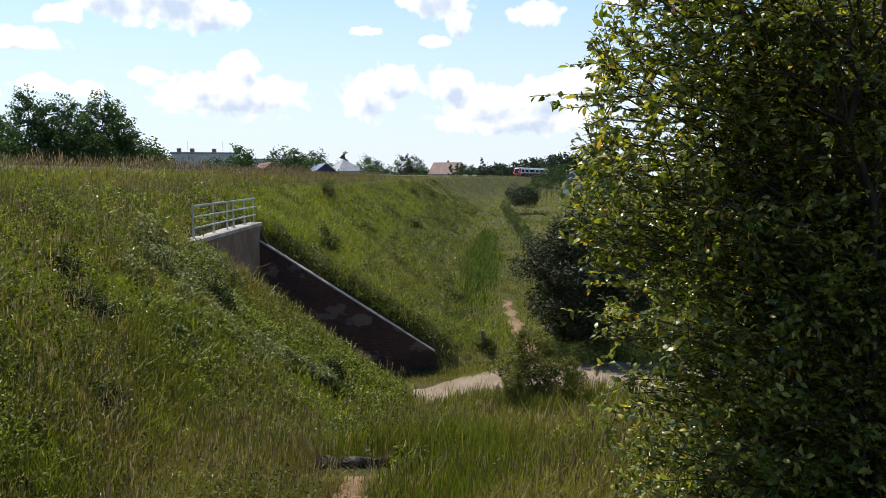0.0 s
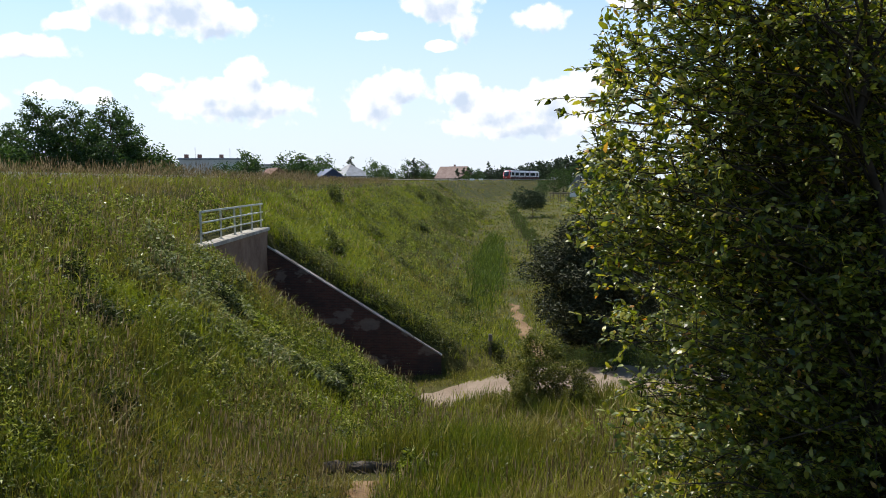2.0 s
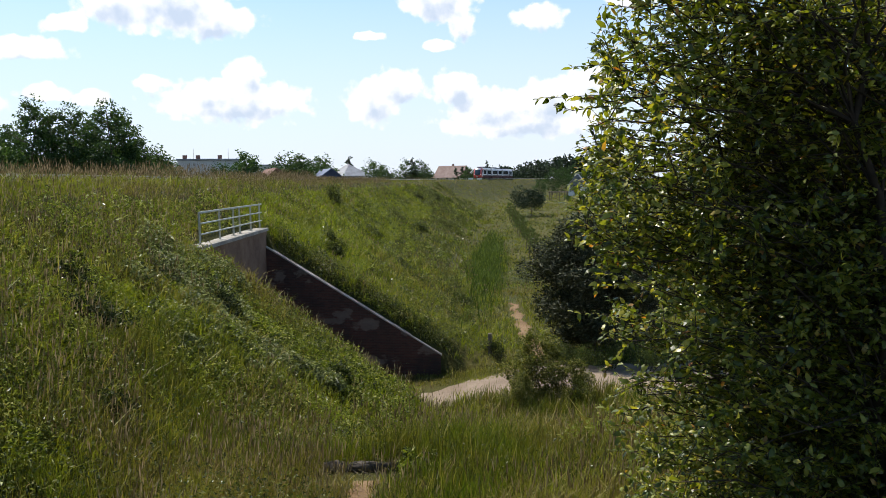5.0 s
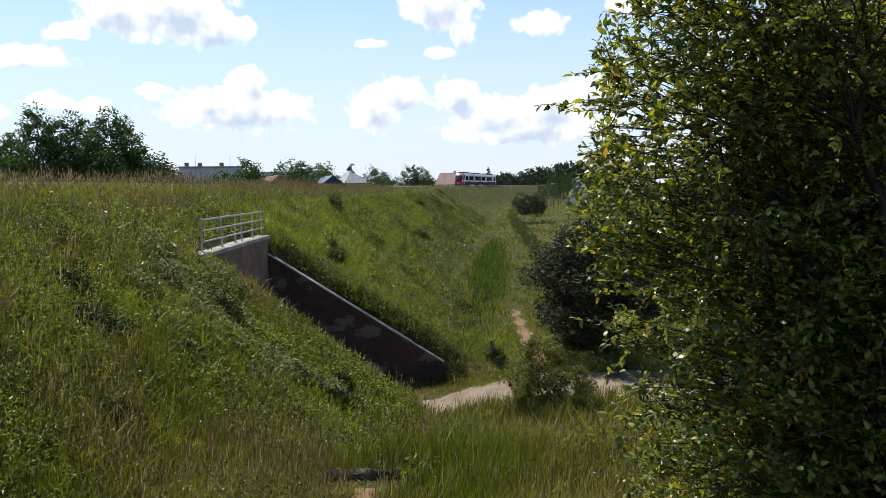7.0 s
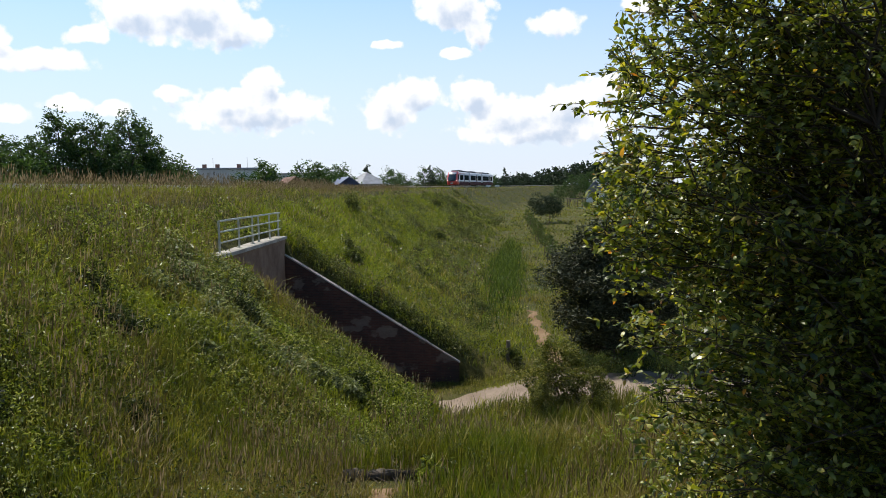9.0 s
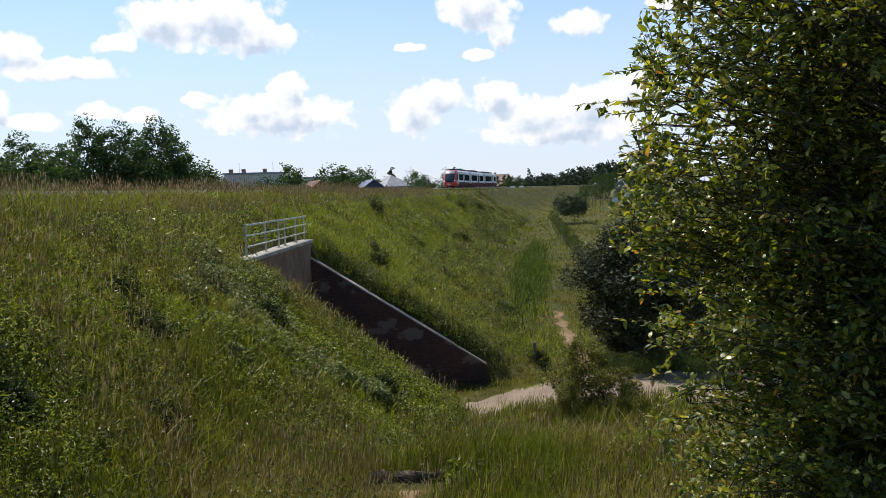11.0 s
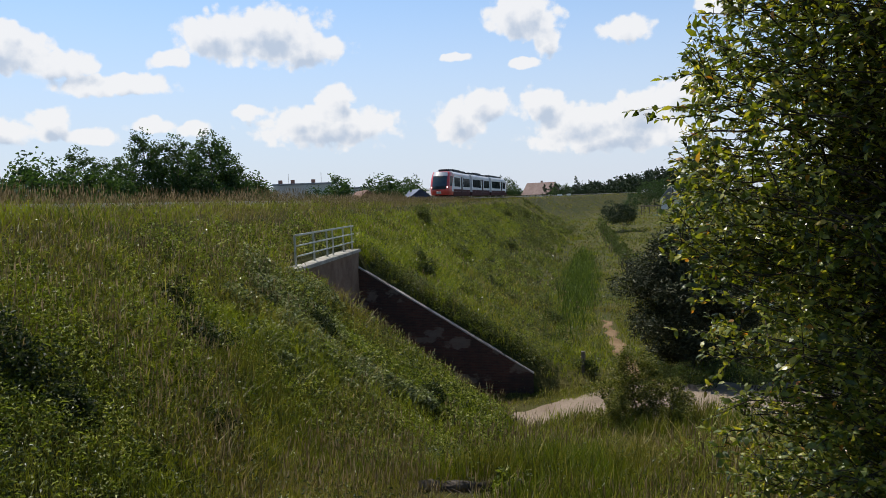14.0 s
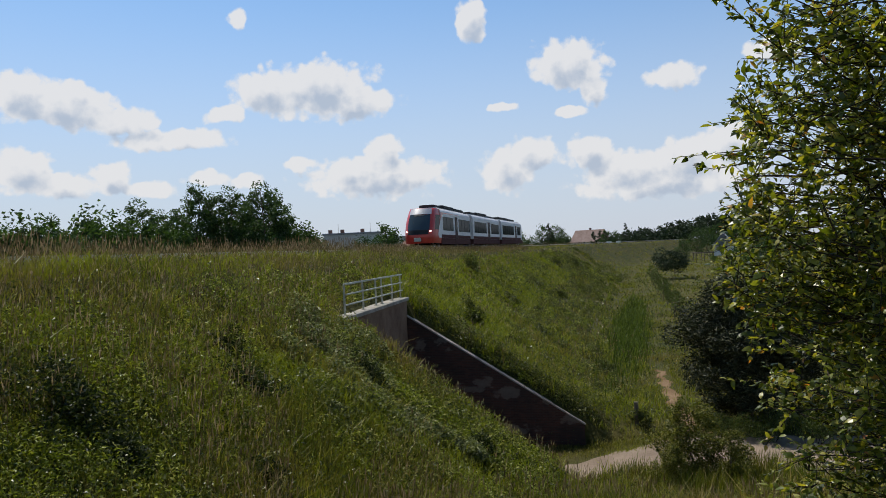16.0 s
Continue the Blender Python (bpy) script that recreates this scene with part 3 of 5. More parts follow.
def strip(name, rows, mat, lift, label, category, wob=0.25):
    """A lane laid on the ground: rows of (left point, right point)."""
    V, F, k = [], [], 9
    pts = []
    for (a, b), (c, d) in zip(rows, rows[1:]):
        for t in np.linspace(0, 1, 14, endpoint=False):
            pts.append((np.array(a) * (1 - t) + np.array(c) * t, np.array(b) * (1 - t) + np.array(d) * t))
    for i, (a, b) in enumerate(pts):
        wa, wb = math.sin(i * 0.9) * wob + math.sin(i * 2.3) * wob * 0.5, math.cos(i * 0.7) * wob + math.sin(i * 1.9) * wob * 0.5
        w = (b - a) / np.linalg.norm(b - a)
        for j in range(k):
            u = j / (k - 1)
            p = (a + w * wa) * (1 - u) + (b + w * wb) * u
            V.append((p[0], p[1], gz(p[0], p[1]) + lift - (0.06 if j in (0, k - 1) else 0)))
    for i in range(len(pts) - 1):
        for j in range(k - 1):
            q = i * k + j
            F.append((q, q + k, q + k + 1, q + 1))
    ob = new(name, mesh_of(name, V, F, mat, True))
    return tagged(ob, label, category, kind="structure")


strip("road", [((-34, 27.6), (-34, 33.0)), ((-9, 28.3), (-9, 32.8)), ((-3, 28.6), (-2, 32.0)), ((1, 29.2), (2.5, 34.6)), ((5, 29.2), (6.5, 36.3)),
               ((9, 28.4), (10.5, 36.0)), ((16, 26), (18, 34)), ((30, 17), (33, 28)), ((60, 5), (63, 15))],
      M["sand"], 0.05, "pale sandy dirt road through the underpass", "road")
strip("path", [((3.8, 36.0), (5.2, 36.0)), ((4.1, 44), (4.9, 44)), ((4.2, 50), (4.8, 50)), ((4.4, 54), (4.7, 54))],
      M["earth"], 0.04, "narrow trodden path of bare brown earth", "path", 0.2)
strip("path", [((-1.55, 9.6), (-1.1, 9.6)), ((-1.6, 10.6), (-1.1, 10.6)), ((-1.5, 11.5), (-1.2, 11.5))],
      M["earth"], 0.04, "bare sandy patch beside the log", "path", 0.10)


# ---- the underpass ----
def sd_prism(profile, s0, s1, bm=None):
    """A profile of (d, z) points, drawn out along the line from s0 to s1."""
    n = len(profile)
    pts = [on_line(s0, d, z) for d, z in profile] + [on_line(s1, d, z) for d, z in profile]
    faces = [tuple(range(n))[::-1], tuple(range(n, 2 * n))] + [(i, (i + 1) % n, n + (i + 1) % n, n + i) for i in range(n)]
    return solid(pts, faces, bm)


def build_underpass():
    u = thing("underpass", "old brick railway underpass with rendered headwall", "underpass", kind="structure")
    rect = lambda d0, d1, z0, z1: [(d0, z0), (d1, z0), (d1, z1), (d0, z1)]
    part("headwall", sd_prism(rect(D_HEAD - 0.55, D_HEAD, 4.5, 6.62), S_NEAR - 0.5, S_FAR + 0.34), M["plaster"], u, "stained grey rendered headwall", bevel=0.02)
    part("coping", sd_prism(rect(D_HEAD - 0.62, D_HEAD + 0.08, 6.623, 6.77), S_NEAR - 0.55, S_FAR + 0.38), M["coping"], u, "pale concrete coping", bevel=0.02)
    for a, b in ((S_NEAR - 0.5, S_IN0), (S_IN1, S_FAR + 0.5)):
        part("abutment", sd_prism(rect(-15.5, D_HEAD - 0.004, -0.9, 4.497), a, b), M["brick"], u, "dark red brick abutment", bevel=0.02)
    part("deck", sd_prism(rect(-15.5, D_HEAD - 0.56, 4.5, 5.0), S_IN0 + 0.004, S_IN1 - 0.004), M["plaster"], u)
    d0, d1 = D_HEAD + 0.004, 15.05
    for s0, s1, low, label in ((S_FAR, S_FAR + 0.34, 0.0, "long dark brick wing wall with peeling render"), (S_NEAR - 0.5, S_NEAR, 0.62, "overgrown brick wing wall")):
        prof = [(d0, -0.9), (d1, -0.9), (d1, 0.60 - low), (d0, 5.85 - low)]
        w = part("wing_wall", sd_prism(prof, s0, s1), M["brick"], u, label, bevel=0.02)
        n = 6
        for i in range(n):
            a, b = d0 + (d1 + 0.06 - d0) * i / n, d0 + (d1 + 0.06 - d0) * (i + 1) / n - 0.02
            z = lambda d: 5.855 - low - (d - d0) * (5.85 - 0.60) / (d1 - d0)
            part("coping_slab", sd_prism([(a, z(a)), (b, z(b)), (b, z(b) + 0.08), (a, z(a) + 0.08)], s0 - 0.03, s1 + 0.03), M["coping"], w,
                 "weathered concrete coping slab" if i == 0 else "", bevel=0.015)
    # the handrail on the headwall
    r = thing("handrail", "galvanised steel safety railing on the headwall", "railing")
    posts = [-24.7, -22.2, -20.2, -19.2, -17.3, -15.6]
    for s in posts:
        c = on_line(s, D_HEAD - 0.25, 6.7)
        part("post", box(c.x - 0.032, c.x + 0.032, c.y - 0.032, c.y + 0.032, 6.77, 7.90), M["galv"], r, bevel=0.008)
        part("foot_plate", box(c.x - 0.09, c.x + 0.09, c.y - 0.07, c.y + 0.07, 6.772, 6.79), M["galv"], r)
    for a, b in ((posts[0] - 0.12, (posts[2] + posts[3]) / 2 - 0.01), ((posts[2] + posts[3]) / 2 + 0.01, posts[5] + 0.12)):
        for z, h in ((7.13, 0.026), (7.51, 0.026), (7.89, 0.034)):
            part("rail", sd_prism(rect(D_HEAD - 0.21, D_HEAD - 0.16, z - h, z + h), a, b), M["galv"], r, bevel=0.008)


build_underpass()


# ---- the railway ----
def build_track():
    t = thing("railway_track", "single railway line with worn steel rails in grassy ballast", "railway track", kind="structure")
    ss = np.arange(-90, 420, 3.0)
    V, F = [], []
    prof = [(-1.9, 8.60), (-1.3, 8.96), (1.3, 8.96), (1.9, 8.60)]
    for s in ss:
        V += [tuple(on_line(s, d, z)) for d, z in prof]
    for i in range(len(ss) - 1):
        for j in range(3):
            F.append((i * 4 + j, i * 4 + j + 1, i * 4 + j + 5, i * 4 + j + 4))
    child("ballast", mesh_of("ballast", V, F, M["ballast"]), t)
    prof = [(-0.075, 0), (0.075, 0), (0.075, 0.02), (0.01, 0.04), (0.01, 0.11), (0.036, 0.12), (0.036, 0.16), (-0.036, 0.16), (-0.036, 0.12), (-0.01, 0.11), (-0.01, 0.04), (-0.075, 0.02)]
    for off in (-0.7525, 0.7525):
        V, F, k = [], [], len(prof)
        for s in ss:
            V += [tuple(on_line(s, off + d, RAIL_Z - 0.16 + z)) for d, z in prof]
        for i in range(len(ss) - 1):
            for j in range(k):
                F.append((i * k + j, i * k + (j + 1) % k, (i + 1) * k + (j + 1) % k, (i + 1) * k + j))
        child("rail", mesh_of("rail", V, F, M["steel"]), t)
    bm = box(-1.25, 1.25, -0.13, 0.13, -0.16, 0.0)
    bmesh.ops.bevel(bm, geom=bm.edges[:], offset=0.02, segments=1, affect="EDGES")
    me = bpy.data.meshes.new("sleeper")
    bm.to_mesh(me)
    bm.free()
    me.materials.append(M["sleeper"])
    for s in np.arange(-40, 60, 0.6):
        ob = child("sleeper", me, t)
        ob.matrix_basis = Matrix.Translation(on_line(s, 0, RAIL_Z - 0.163)) @ Matrix.Rotation(-s / R, 4, "Z")
    return t


build_track()


# ---- the railcar ----
CAR = 21.4


def hull(sections, k=20):
    """Skin through sections of (y, half width, bottom, top, corner)."""
    V, F = [], []
    for y, w, z0, z1, c in sections:
        ring = []
        for cx, cz, a0 in ((w - c, z1 - c, 0), (-(w - c), z1 - c, 90), (-(w - 0.1), z0 + 0.1, 180), (w - 0.1, z0 + 0.1, 270)):
            rad = c if a0 < 180 else 0.1
            for i in range(5):
                a = radians(a0 + i * 22.5)
                ring.append((cx + rad * math.cos(a), y, cz + rad * math.sin(a)))
        V += ring
    for i in range(len(sections) - 1):
        for j in range(k):
            F.append((i * k + j, i * k + (j + 1) % k, (i + 1) * k + (j + 1) % k, (i + 1) * k + j))
    bm = solid(V, F)
    bm.verts.ensure_lookup_table()
    for i in (0, len(sections) - 1):
        bm.faces.new([bm.verts[i * k + j] for j in range(k)])
    return bm


def nose_y(u, z):
    """How far back the cab front lies, u from -1 to 1 across it, z above the rail."""
    rake = 0.10 * max(0, 1.0 - z) + (max(0.0, z - 1.25) / 2.6) ** 1.5 * 1.7
    return rake + 0.85 * abs(u) ** 2.4


def nose_skin(u0, u1, z0, z1, nu, nz, out=0.0, thick=0.0):
    bm = bmesh.new()
    grid = []
    for i in range(nz + 1):
        z = z0 + (z1 - z0) * i / nz
        half = 1.40 - 0.22 * max(0, (z - 2.2) / 1.8) ** 2 - 0.12 * max(0, (1.0 - z))
        row = []
        for j in range(nu + 1):
            u = u0 + (u1 - u0) * j / nu
            row.append(bm.verts.new((u * (half + out), nose_y(u, z) - out, z)))
        grid.append(row)
    for i in range(nz):
        for j in range(nu):
            bm.faces.new((grid[i][j], grid[i][j + 1], grid[i + 1][j + 1], grid[i + 1][j]))
    return bm, grid


def cab(parent):
    bm, g = nose_skin(-1, 1, 0.45, 3.85, 16, 14)
    back = 4.2
    for side in (0, -1):
        col = [r[side] for r in g]
        rear = [bm.verts.new((v.co.x * 1.0 + (0.02 if side else -0.02), back, v.co.z)) for v in col]
        for i in range(len(col) - 1):
            bm.faces.new((col[i], col[i + 1], rear[i + 1], rear[i]))
    top = g[-1]
    rear = [bm.verts.new((v.co.x, back, 3.85 + 0.12 * (1 - (v.co.x / 1.3) ** 2))) for v in top]
    for j in range(len(top) - 1):
        bm.faces.new((top[j], top[j + 1], rear[j + 1], rear[j]))
    shell = part("cab_shell", bm, M["train_red"], parent, "glossy red moulded cab front", smooth=True)
    part("windscreen", nose_skin(-0.74, 0.74, 1.72, 3.22, 12, 8, 0.03)[0], M["tint"], parent, "black raked windscreen", smooth=True)
    part("mask", nose_skin(-0.70, 0.70, 1.28, 1.73, 10, 2, 0.025)[0], M["train_dark"], parent, "black panel below the windscreen", smooth=True)
    part("brow", nose_skin(-0.80, 0.80, 3.24, 3.82, 12, 4, 0.035)[0], M["train_roof"], parent, "silver roof brow", smooth=True)
    part("destination_display", nose_skin(-0.35, 0.35, 3.05, 3.2, 6, 1, 0.045)[0], M["train_dark"], parent)
    for sx in (-1, 1):
        part("headlight", nose_skin(sx * 0.80 - 0.045, sx * 0.80 + 0.045, 1.52, 1.66, 3, 2, 0.045)[0], M["headlight"], parent, "lit white headlight")
        part("bumper", nose_skin(sx * 0.48 - 0.2, sx * 0.48 + 0.2, 0.5, 0.95, 4, 3, 0.06)[0], M["train_red"], parent, smooth=True)
        bm = solid([(sx * 1.43, 1.3, 1.75), (sx * 1.43, 3.0, 1.75), (sx * 1.40, 4.1, 3.2), (sx * 1.37, 2.1, 3.2)], [(0, 1, 2, 3)])
        part("cab_side_window", bm, M["tint"], parent, "black slanted cab side window")
        bm = solid([(sx * 1.435, 3.0, 0.97), (sx * 1.435, 4.2, 0.97), (sx * 1.435, 4.2, 2.9), (sx * 1.435, 3.9, 2.75), (sx * 1.435, 2.6, 1.3)], [(0, 1, 2, 3, 4)])
        part("flank", bm, M["train_white"], parent, "pale grey flank behind the cab")
    part("coupler", box(-0.32, 0.32, -0.22, 0.2, 0.62, 0.98), M["galv"], parent, "grey coupler housing", bevel=0.05)
    part("wiper", rod((0.1, nose_y(0, 1.6) - 0.06, 1.6), (-0.5, nose_y(0.4, 2.5) - 0.06, 2.5), 0.02), M["train_dark"], parent)


def car(parent, index):
    """One car body, y from 0 to CAR, with its fittings."""
    first, last = index == 0, index == 2
    y0, y1 = (4.15 if first else 0.35), (CAR - 0.25 if not last else CAR - 0.1)
    secs = [(y0, 1.42, 0.95, 3.95, 0.5), (y1 - (1.8 if last else 0), 1.42, 0.95, 3.95, 0.5)]
    if last:
        secs += [(y1 - 0.9, 1.41, 0.95, 3.80, 0.5), (y1, 1.30, 0.95, 3.25, 0.5)]
    body = part("car_body", hull(secs), M["train_white"], parent, "pale grey painted car body", smooth=False)
    part("skirt", box(-1.40, 1.40, y0 + 0.1, y1 - 0.1, 0.32, 0.947), M["train_skirt"], body, "dusty brown lower skirt", bevel=0.03)
    part("roof_panel", box(-0.95, 0.95, y0 + 0.2, y1 - 1.6, 3.955, 4.02), M["train_roof"], body, "grey roof", bevel=0.02)
    wins = {0: [(5.2, 10.6), (13.6, 20.8)], 1: [(1.3, 10.0), (13.7, 20.4)], 2: [(1.2, 11.8), (15.4, 19.0)]}[index]
    doors = {0: [(11.5, 12.9)], 1: [(11.0, 12.7)], 2: [(13.2, 14.6)]}[index]
    for sx in (-1, 1):
        xo = lambda t: (sx * 1.405, sx * (1.42 + t)) if sx > 0 else (sx * (1.42 + t), sx * 1.405)
        for a, b in wins:
            win = part("window", box(*xo(0.012), a, b, 1.72, 3.10), M["tint"], body, "passenger window with dark reflections put into its colour", bevel=0.004)
            for k in range(1, int((b - a) / 1.9) + 1):
                y = a + (b - a) * k / (int((b - a) / 1.9) + 1)
                part("glazing_bar", box(*xo(0.02), y - 0.05, y + 0.05, 1.74, 3.08), M["train_dark"], win)
        for a, b in doors:
            part("door", box(*xo(0.02), a, b, 0.75, 3.25), M["train_door"], body, "dark brown sliding door", bevel=0.006)
            part("door_glass", box(*xo(0.03), a + 0.25, b - 0.25, 1.7, 3.0), M["tint"], body)
        part("sill_stripe", box(*xo(0.008), y0 + 0.15, y1 - (1.9 if last else 0.15), 0.96, 1.30), M["train_skirt"], body)
    if first:
        # red sweep behind the cab
        for sx in (-1, 1):
            bm = solid([(sx * 1.425, 4.16, 2.9), (sx * 1.425, 4.3, 2.9), (sx * 1.425, 5.6, 3.42), (sx * 1.425, 14.0, 3.44), (sx * 1.425, 14.0, 3.5), (sx * 1.425, 4.16, 3.5)],
                       [(0, 1, 2, 5), (2, 3, 4, 5)])
            part("red_sweep", bm, M["train_red"], body)
    for a, b, h, w in {0: [(4.4, 7.2, 0.28, 0.8), (8.0, 13.5, 0.38, 0.95), (14.2, 19.6, 0.33, 0.9)], 1: [(1.5, 5.0, 0.3, 0.9), (6.0, 13.2, 0.40, 0.95), (14, 19, 0.25, 0.8)],
                       2: [(1.5, 9.0, 0.36, 0.95), (10, 16.0, 0.33, 0.85)]}[index]:
        pack = part("roof_unit", box(-w, w, a, b, 4.02, 4.02 + h), M["train_dark"], body, "dark roof equipment housing", bevel=0.09)
        for y in np.arange(a + 0.5, b - 0.4, 0.9):
            part("vent", box(-w * 0.7, w * 0.7, y, y + 0.5, 4.022 + h, 4.06 + h), M["bellows"], pack)
    for yb in ((3.2,) if first else ()) + ((0.6,) if not first else ()) + ((CAR - 3.4,) if last else ()):
        bg = part("bogie", box(-1.1, 1.1, yb, yb + 2.8, 0.35, 0.6), M["train_dark"], parent, bevel=0.04)
        for y in (yb + 0.4, yb + 2.4):
            for sx in (-0.75, 0.75):
                part("wheel", rod((sx - 0.06, y, 0.43), (sx + 0.06, y, 0.43), 0.42, sides=20), M["steel"], bg)
    if not last:
        part("gangway", box(-1.25, 1.25, CAR - 0.27, CAR + 0.37, 1.0, 3.75), M["bellows"], parent, "black rubber gangway bellows", bevel=0.05)


def build_train():
    t = thing("railcar", "red and pale grey three-car diesel railcar on the line", "train")
    for i in range(3):
        s = i * CAR
        e = new("car")
        e.parent = t
        e.matrix_basis = Matrix.Translation((R * (1 - math.cos(s / R)), R * math.sin(s / R), 0)) @ Matrix.Rotation(-s / R, 4, "Z")
        tagged(e, ("leading car with red cab", "middle car", "trailing car")[i])
        if i == 0:
            cab(e)
        car(e, i)
    return t


train = build_train()


# ---- plants ----
def meadow_points(n, near, far, az0, az1, pick=None):
    """Points over the visible ground, thinning with distance."""
    r = np.exp(rng.uniform(math.log(near), math.log(far), n))
    a = np.radians(rng.uniform(az0, az1, n))
    x, y = r * np.sin(a), r * np.cos(a)
    s, d = sd_of(x, y)
    ok = (d > -7) & ~((s > S_NEAR - 0.1) & (s < S_FAR + 0.42) & (d > D_HEAD - 0.7) & (d < 15.3)) & (np.abs(d) > 0.95)
    lane = (y > 28.9 + 0.3 * np.sin(x)) & (y < 33.2 + np.clip((x + 2) * 0.32, 0, 3.1) + 0.3 * np.sin(x * 1.7)) & (x > -3) & (x < 30)
    trod = (np.abs(x - 4.5) < 0.55) & (y > 33) & (y < 58)
    bare = ((np.abs(x + 1.35) < 0.2) & (y > 9) & (y < 11.4)) | ((x > -2.2) & (x < -0.6) & (y > 11.25) & (y < 12.1))
    ok &= ~lane & ~trod & ~bare
    if pick is not None:
        ok &= pick(x, y, s, d)
    x, y, r, s, d = x[ok], y[ok], r[ok], s[ok], d[ok]
    z = np.where((s > S_IN0 - 0.1) & (s < S_IN1 + 0.1) & (d < 6.6), natural(x, y), ground_z(x, y))
    return np.stack([x, y, z - 0.02], 1), r, d


def field(x, y, k):
    return 0.5 + 0.5 * np.sin(x * k + 1.7 * np.sin(y * k * 0.7 + 1)) * np.sin(y * k * 1.1 + 1.3 * np.sin(x * k * 0.6 + 2))


def stuff(name, vf, mat, label, category):
    ob = new(name, mesh_of(name, vf[0], vf[1], mat))
    return tagged(ob, label, category, kind="stuff")


def build_grass():
    def sward(name, roots, near, far, fan, wide, plain, label):
        # tussocks: blades gather round scattered roots
        P, r, d = meadow_points(roots, near, far, -52, 36)
        rep = np.repeat(np.arange(len(P)), fan)
        n = len(rep)
        Q = P[rep] + np.concatenate([rng.normal(size=(n, 2)) * (0.05 + 0.004 * r[rep])[:, None], np.zeros((n, 1))], 1)
        tall = 0.18 + 0.45 * field(P[:, 0], P[:, 1], 0.55) + 0.15 * (d < -2)
        tall = np.where((d > 15) & (r < 30), tall * 1.2 + 0.1, tall)
        tall = np.where((d > 0) & (d < 4.3), 0.36 + tall * 0.28, np.where(np.abs(d) <= 1.3, 0.3, tall))
        tall *= rng.uniform(0.55, 1.45, len(P))
        h = tall[rep] * rng.uniform(0.5, 1.25, n)
        stuff(name, blade_field(Q, h, (0.004 + wide * r[rep]) * rng.uniform(0.5, 1.3, n), plain=plain), M["grass"], label, "grass")

    sward("meadow_grass", 62000, 8.5, 60, 5, 0.00085, False, "tall uncut green and straw meadow grass")
    sward("distant_grass", 44000, 58, 420, 5, 0.0010, True, "rough grass of the distant embankment")
    P, r, d = meadow_points(120000, 14, 200, -52, 30, lambda x, y, s, d: ((field(x + 5, y, 0.33) > 0.62) | ((s > -15) & (s < 14) & (d < 11) & (field(x, y, 0.7) > 0.3))) & (d > 5) & (d < 21))
    stuff("lush_grass", blade_field(P, rng.uniform(0.25, 0.7, len(P)), 0.004 + 0.0009 * r), M["lush"], "bright fresh green grass on the bank", "grass")
    # ripe plumes, thick along the crest and on the ledge
    P, r, d = meadow_points(70000, 9, 260, -52, 36, lambda x, y, s, d: (np.abs(d) < 7) | ((d > 10.5) & (y < 20) & (field(x, y, 0.8) > 0.5)) | (field(x, y + 9, 0.45) > 0.8))
    h = np.where(np.abs(d) < 7, rng.uniform(0.4, 1.15, len(P)), rng.uniform(0.45, 1.1, len(P)))
    h = np.where((d > 0) & (d < 5), h * 0.5 + 0.22, np.where(d < -1.9, h * 1.15, h))
    stuff("seeding_grass", seed_stalks(P, h, 0.003 + 0.00048 * r, 0.2), M["seed"], "straw-coloured seed heads of tall grass", "grass")
    k = 17000
    e = np.stack([on_line(a, q, 0) for a, q in zip(rng.uniform(-46, 45, k), -1.6 - 5.5 * rng.uniform(0, 1, k) ** 1.5)])
    e[:, 2] = natural(e[:, 0], e[:, 1]) - 0.05
    stuff("crest_grass", seed_stalks(e, rng.uniform(0.35, 1.6, k) * (0.55 + 0.6 * field(e[:, 0], e[:, 1], 0.5)), np.full(k, 0.017)), M["seed"], "tall pinkish ripe grass along the railway", "grass")
    # thin ripe grass between the rails and the shoulder
    k = 16000
    a, q = rng.uniform(-52, 70, k), rng.uniform(0.95, 4.2, k)
    e = np.stack([CX - (R - q) * np.cos(a / R), Y0 + (R - q) * np.sin(a / R), 0 * a], 1)
    e[:, 2] = np.maximum(natural(e[:, 0], e[:, 1]), np.interp(q, [1.3, 1.9], [8.96, 8.60])) - 0.03
    stuff("shoulder_grass", seed_stalks(e, rng.uniform(0.22, 0.72, k) * np.where(a < -10, 0.5, 1.0), np.full(k, 0.017)), M["seed"], "ripe brownish grass along the edge of the ballast", "grass")
    # short grass at the foot of the wing wall
    k = 9000
    a, q = S_FAR - 0.05 - 1.9 * rng.uniform(0, 1, k) ** 1.6, rng.uniform(7.2, 19, k)
    e = np.stack([CX - (R - q) * np.cos(a / R), Y0 + (R - q) * np.sin(a / R), 0 * a], 1)
    e[:, 2] = ground_z(e[:, 0], e[:, 1]) - 0.02
    stuff("verge_grass", blade_field(e, rng.uniform(0.06, 0.26, k), rng.uniform(0.010, 0.022, k)), M["grass"], "short rough grass along the foot of the wall", "grass")
    # rank growth between the ledge and the road
    k = 15000
    e = np.stack([rng.uniform(-3.5, 12, k), 29.4 - 3.2 * rng.uniform(0, 1, k) ** 1.5, np.zeros(k)], 1)
    e = e[(e[:, 1] < 28.7 + 0.5 * np.sin(e[:, 0] * 1.3) + rng.uniform(-0.3, 0.4, k))]
    e[:, 2] = ground_z(e[:, 0], e[:, 1]) - 0.02
    stuff("roadside_grass", blade_field(e, rng.uniform(0.4, 1.35, len(e)), rng.uniform(0.012, 0.03, len(e)), 0.15), M["stalk"], "tall rank grass along the dirt road", "grass")
    # tall upright stalks on the ledge
    k = 80000
    e = np.stack([rng.uniform(-7, 8, k), rng.uniform(9.0, 17.5, k), np.zeros(k)], 1)
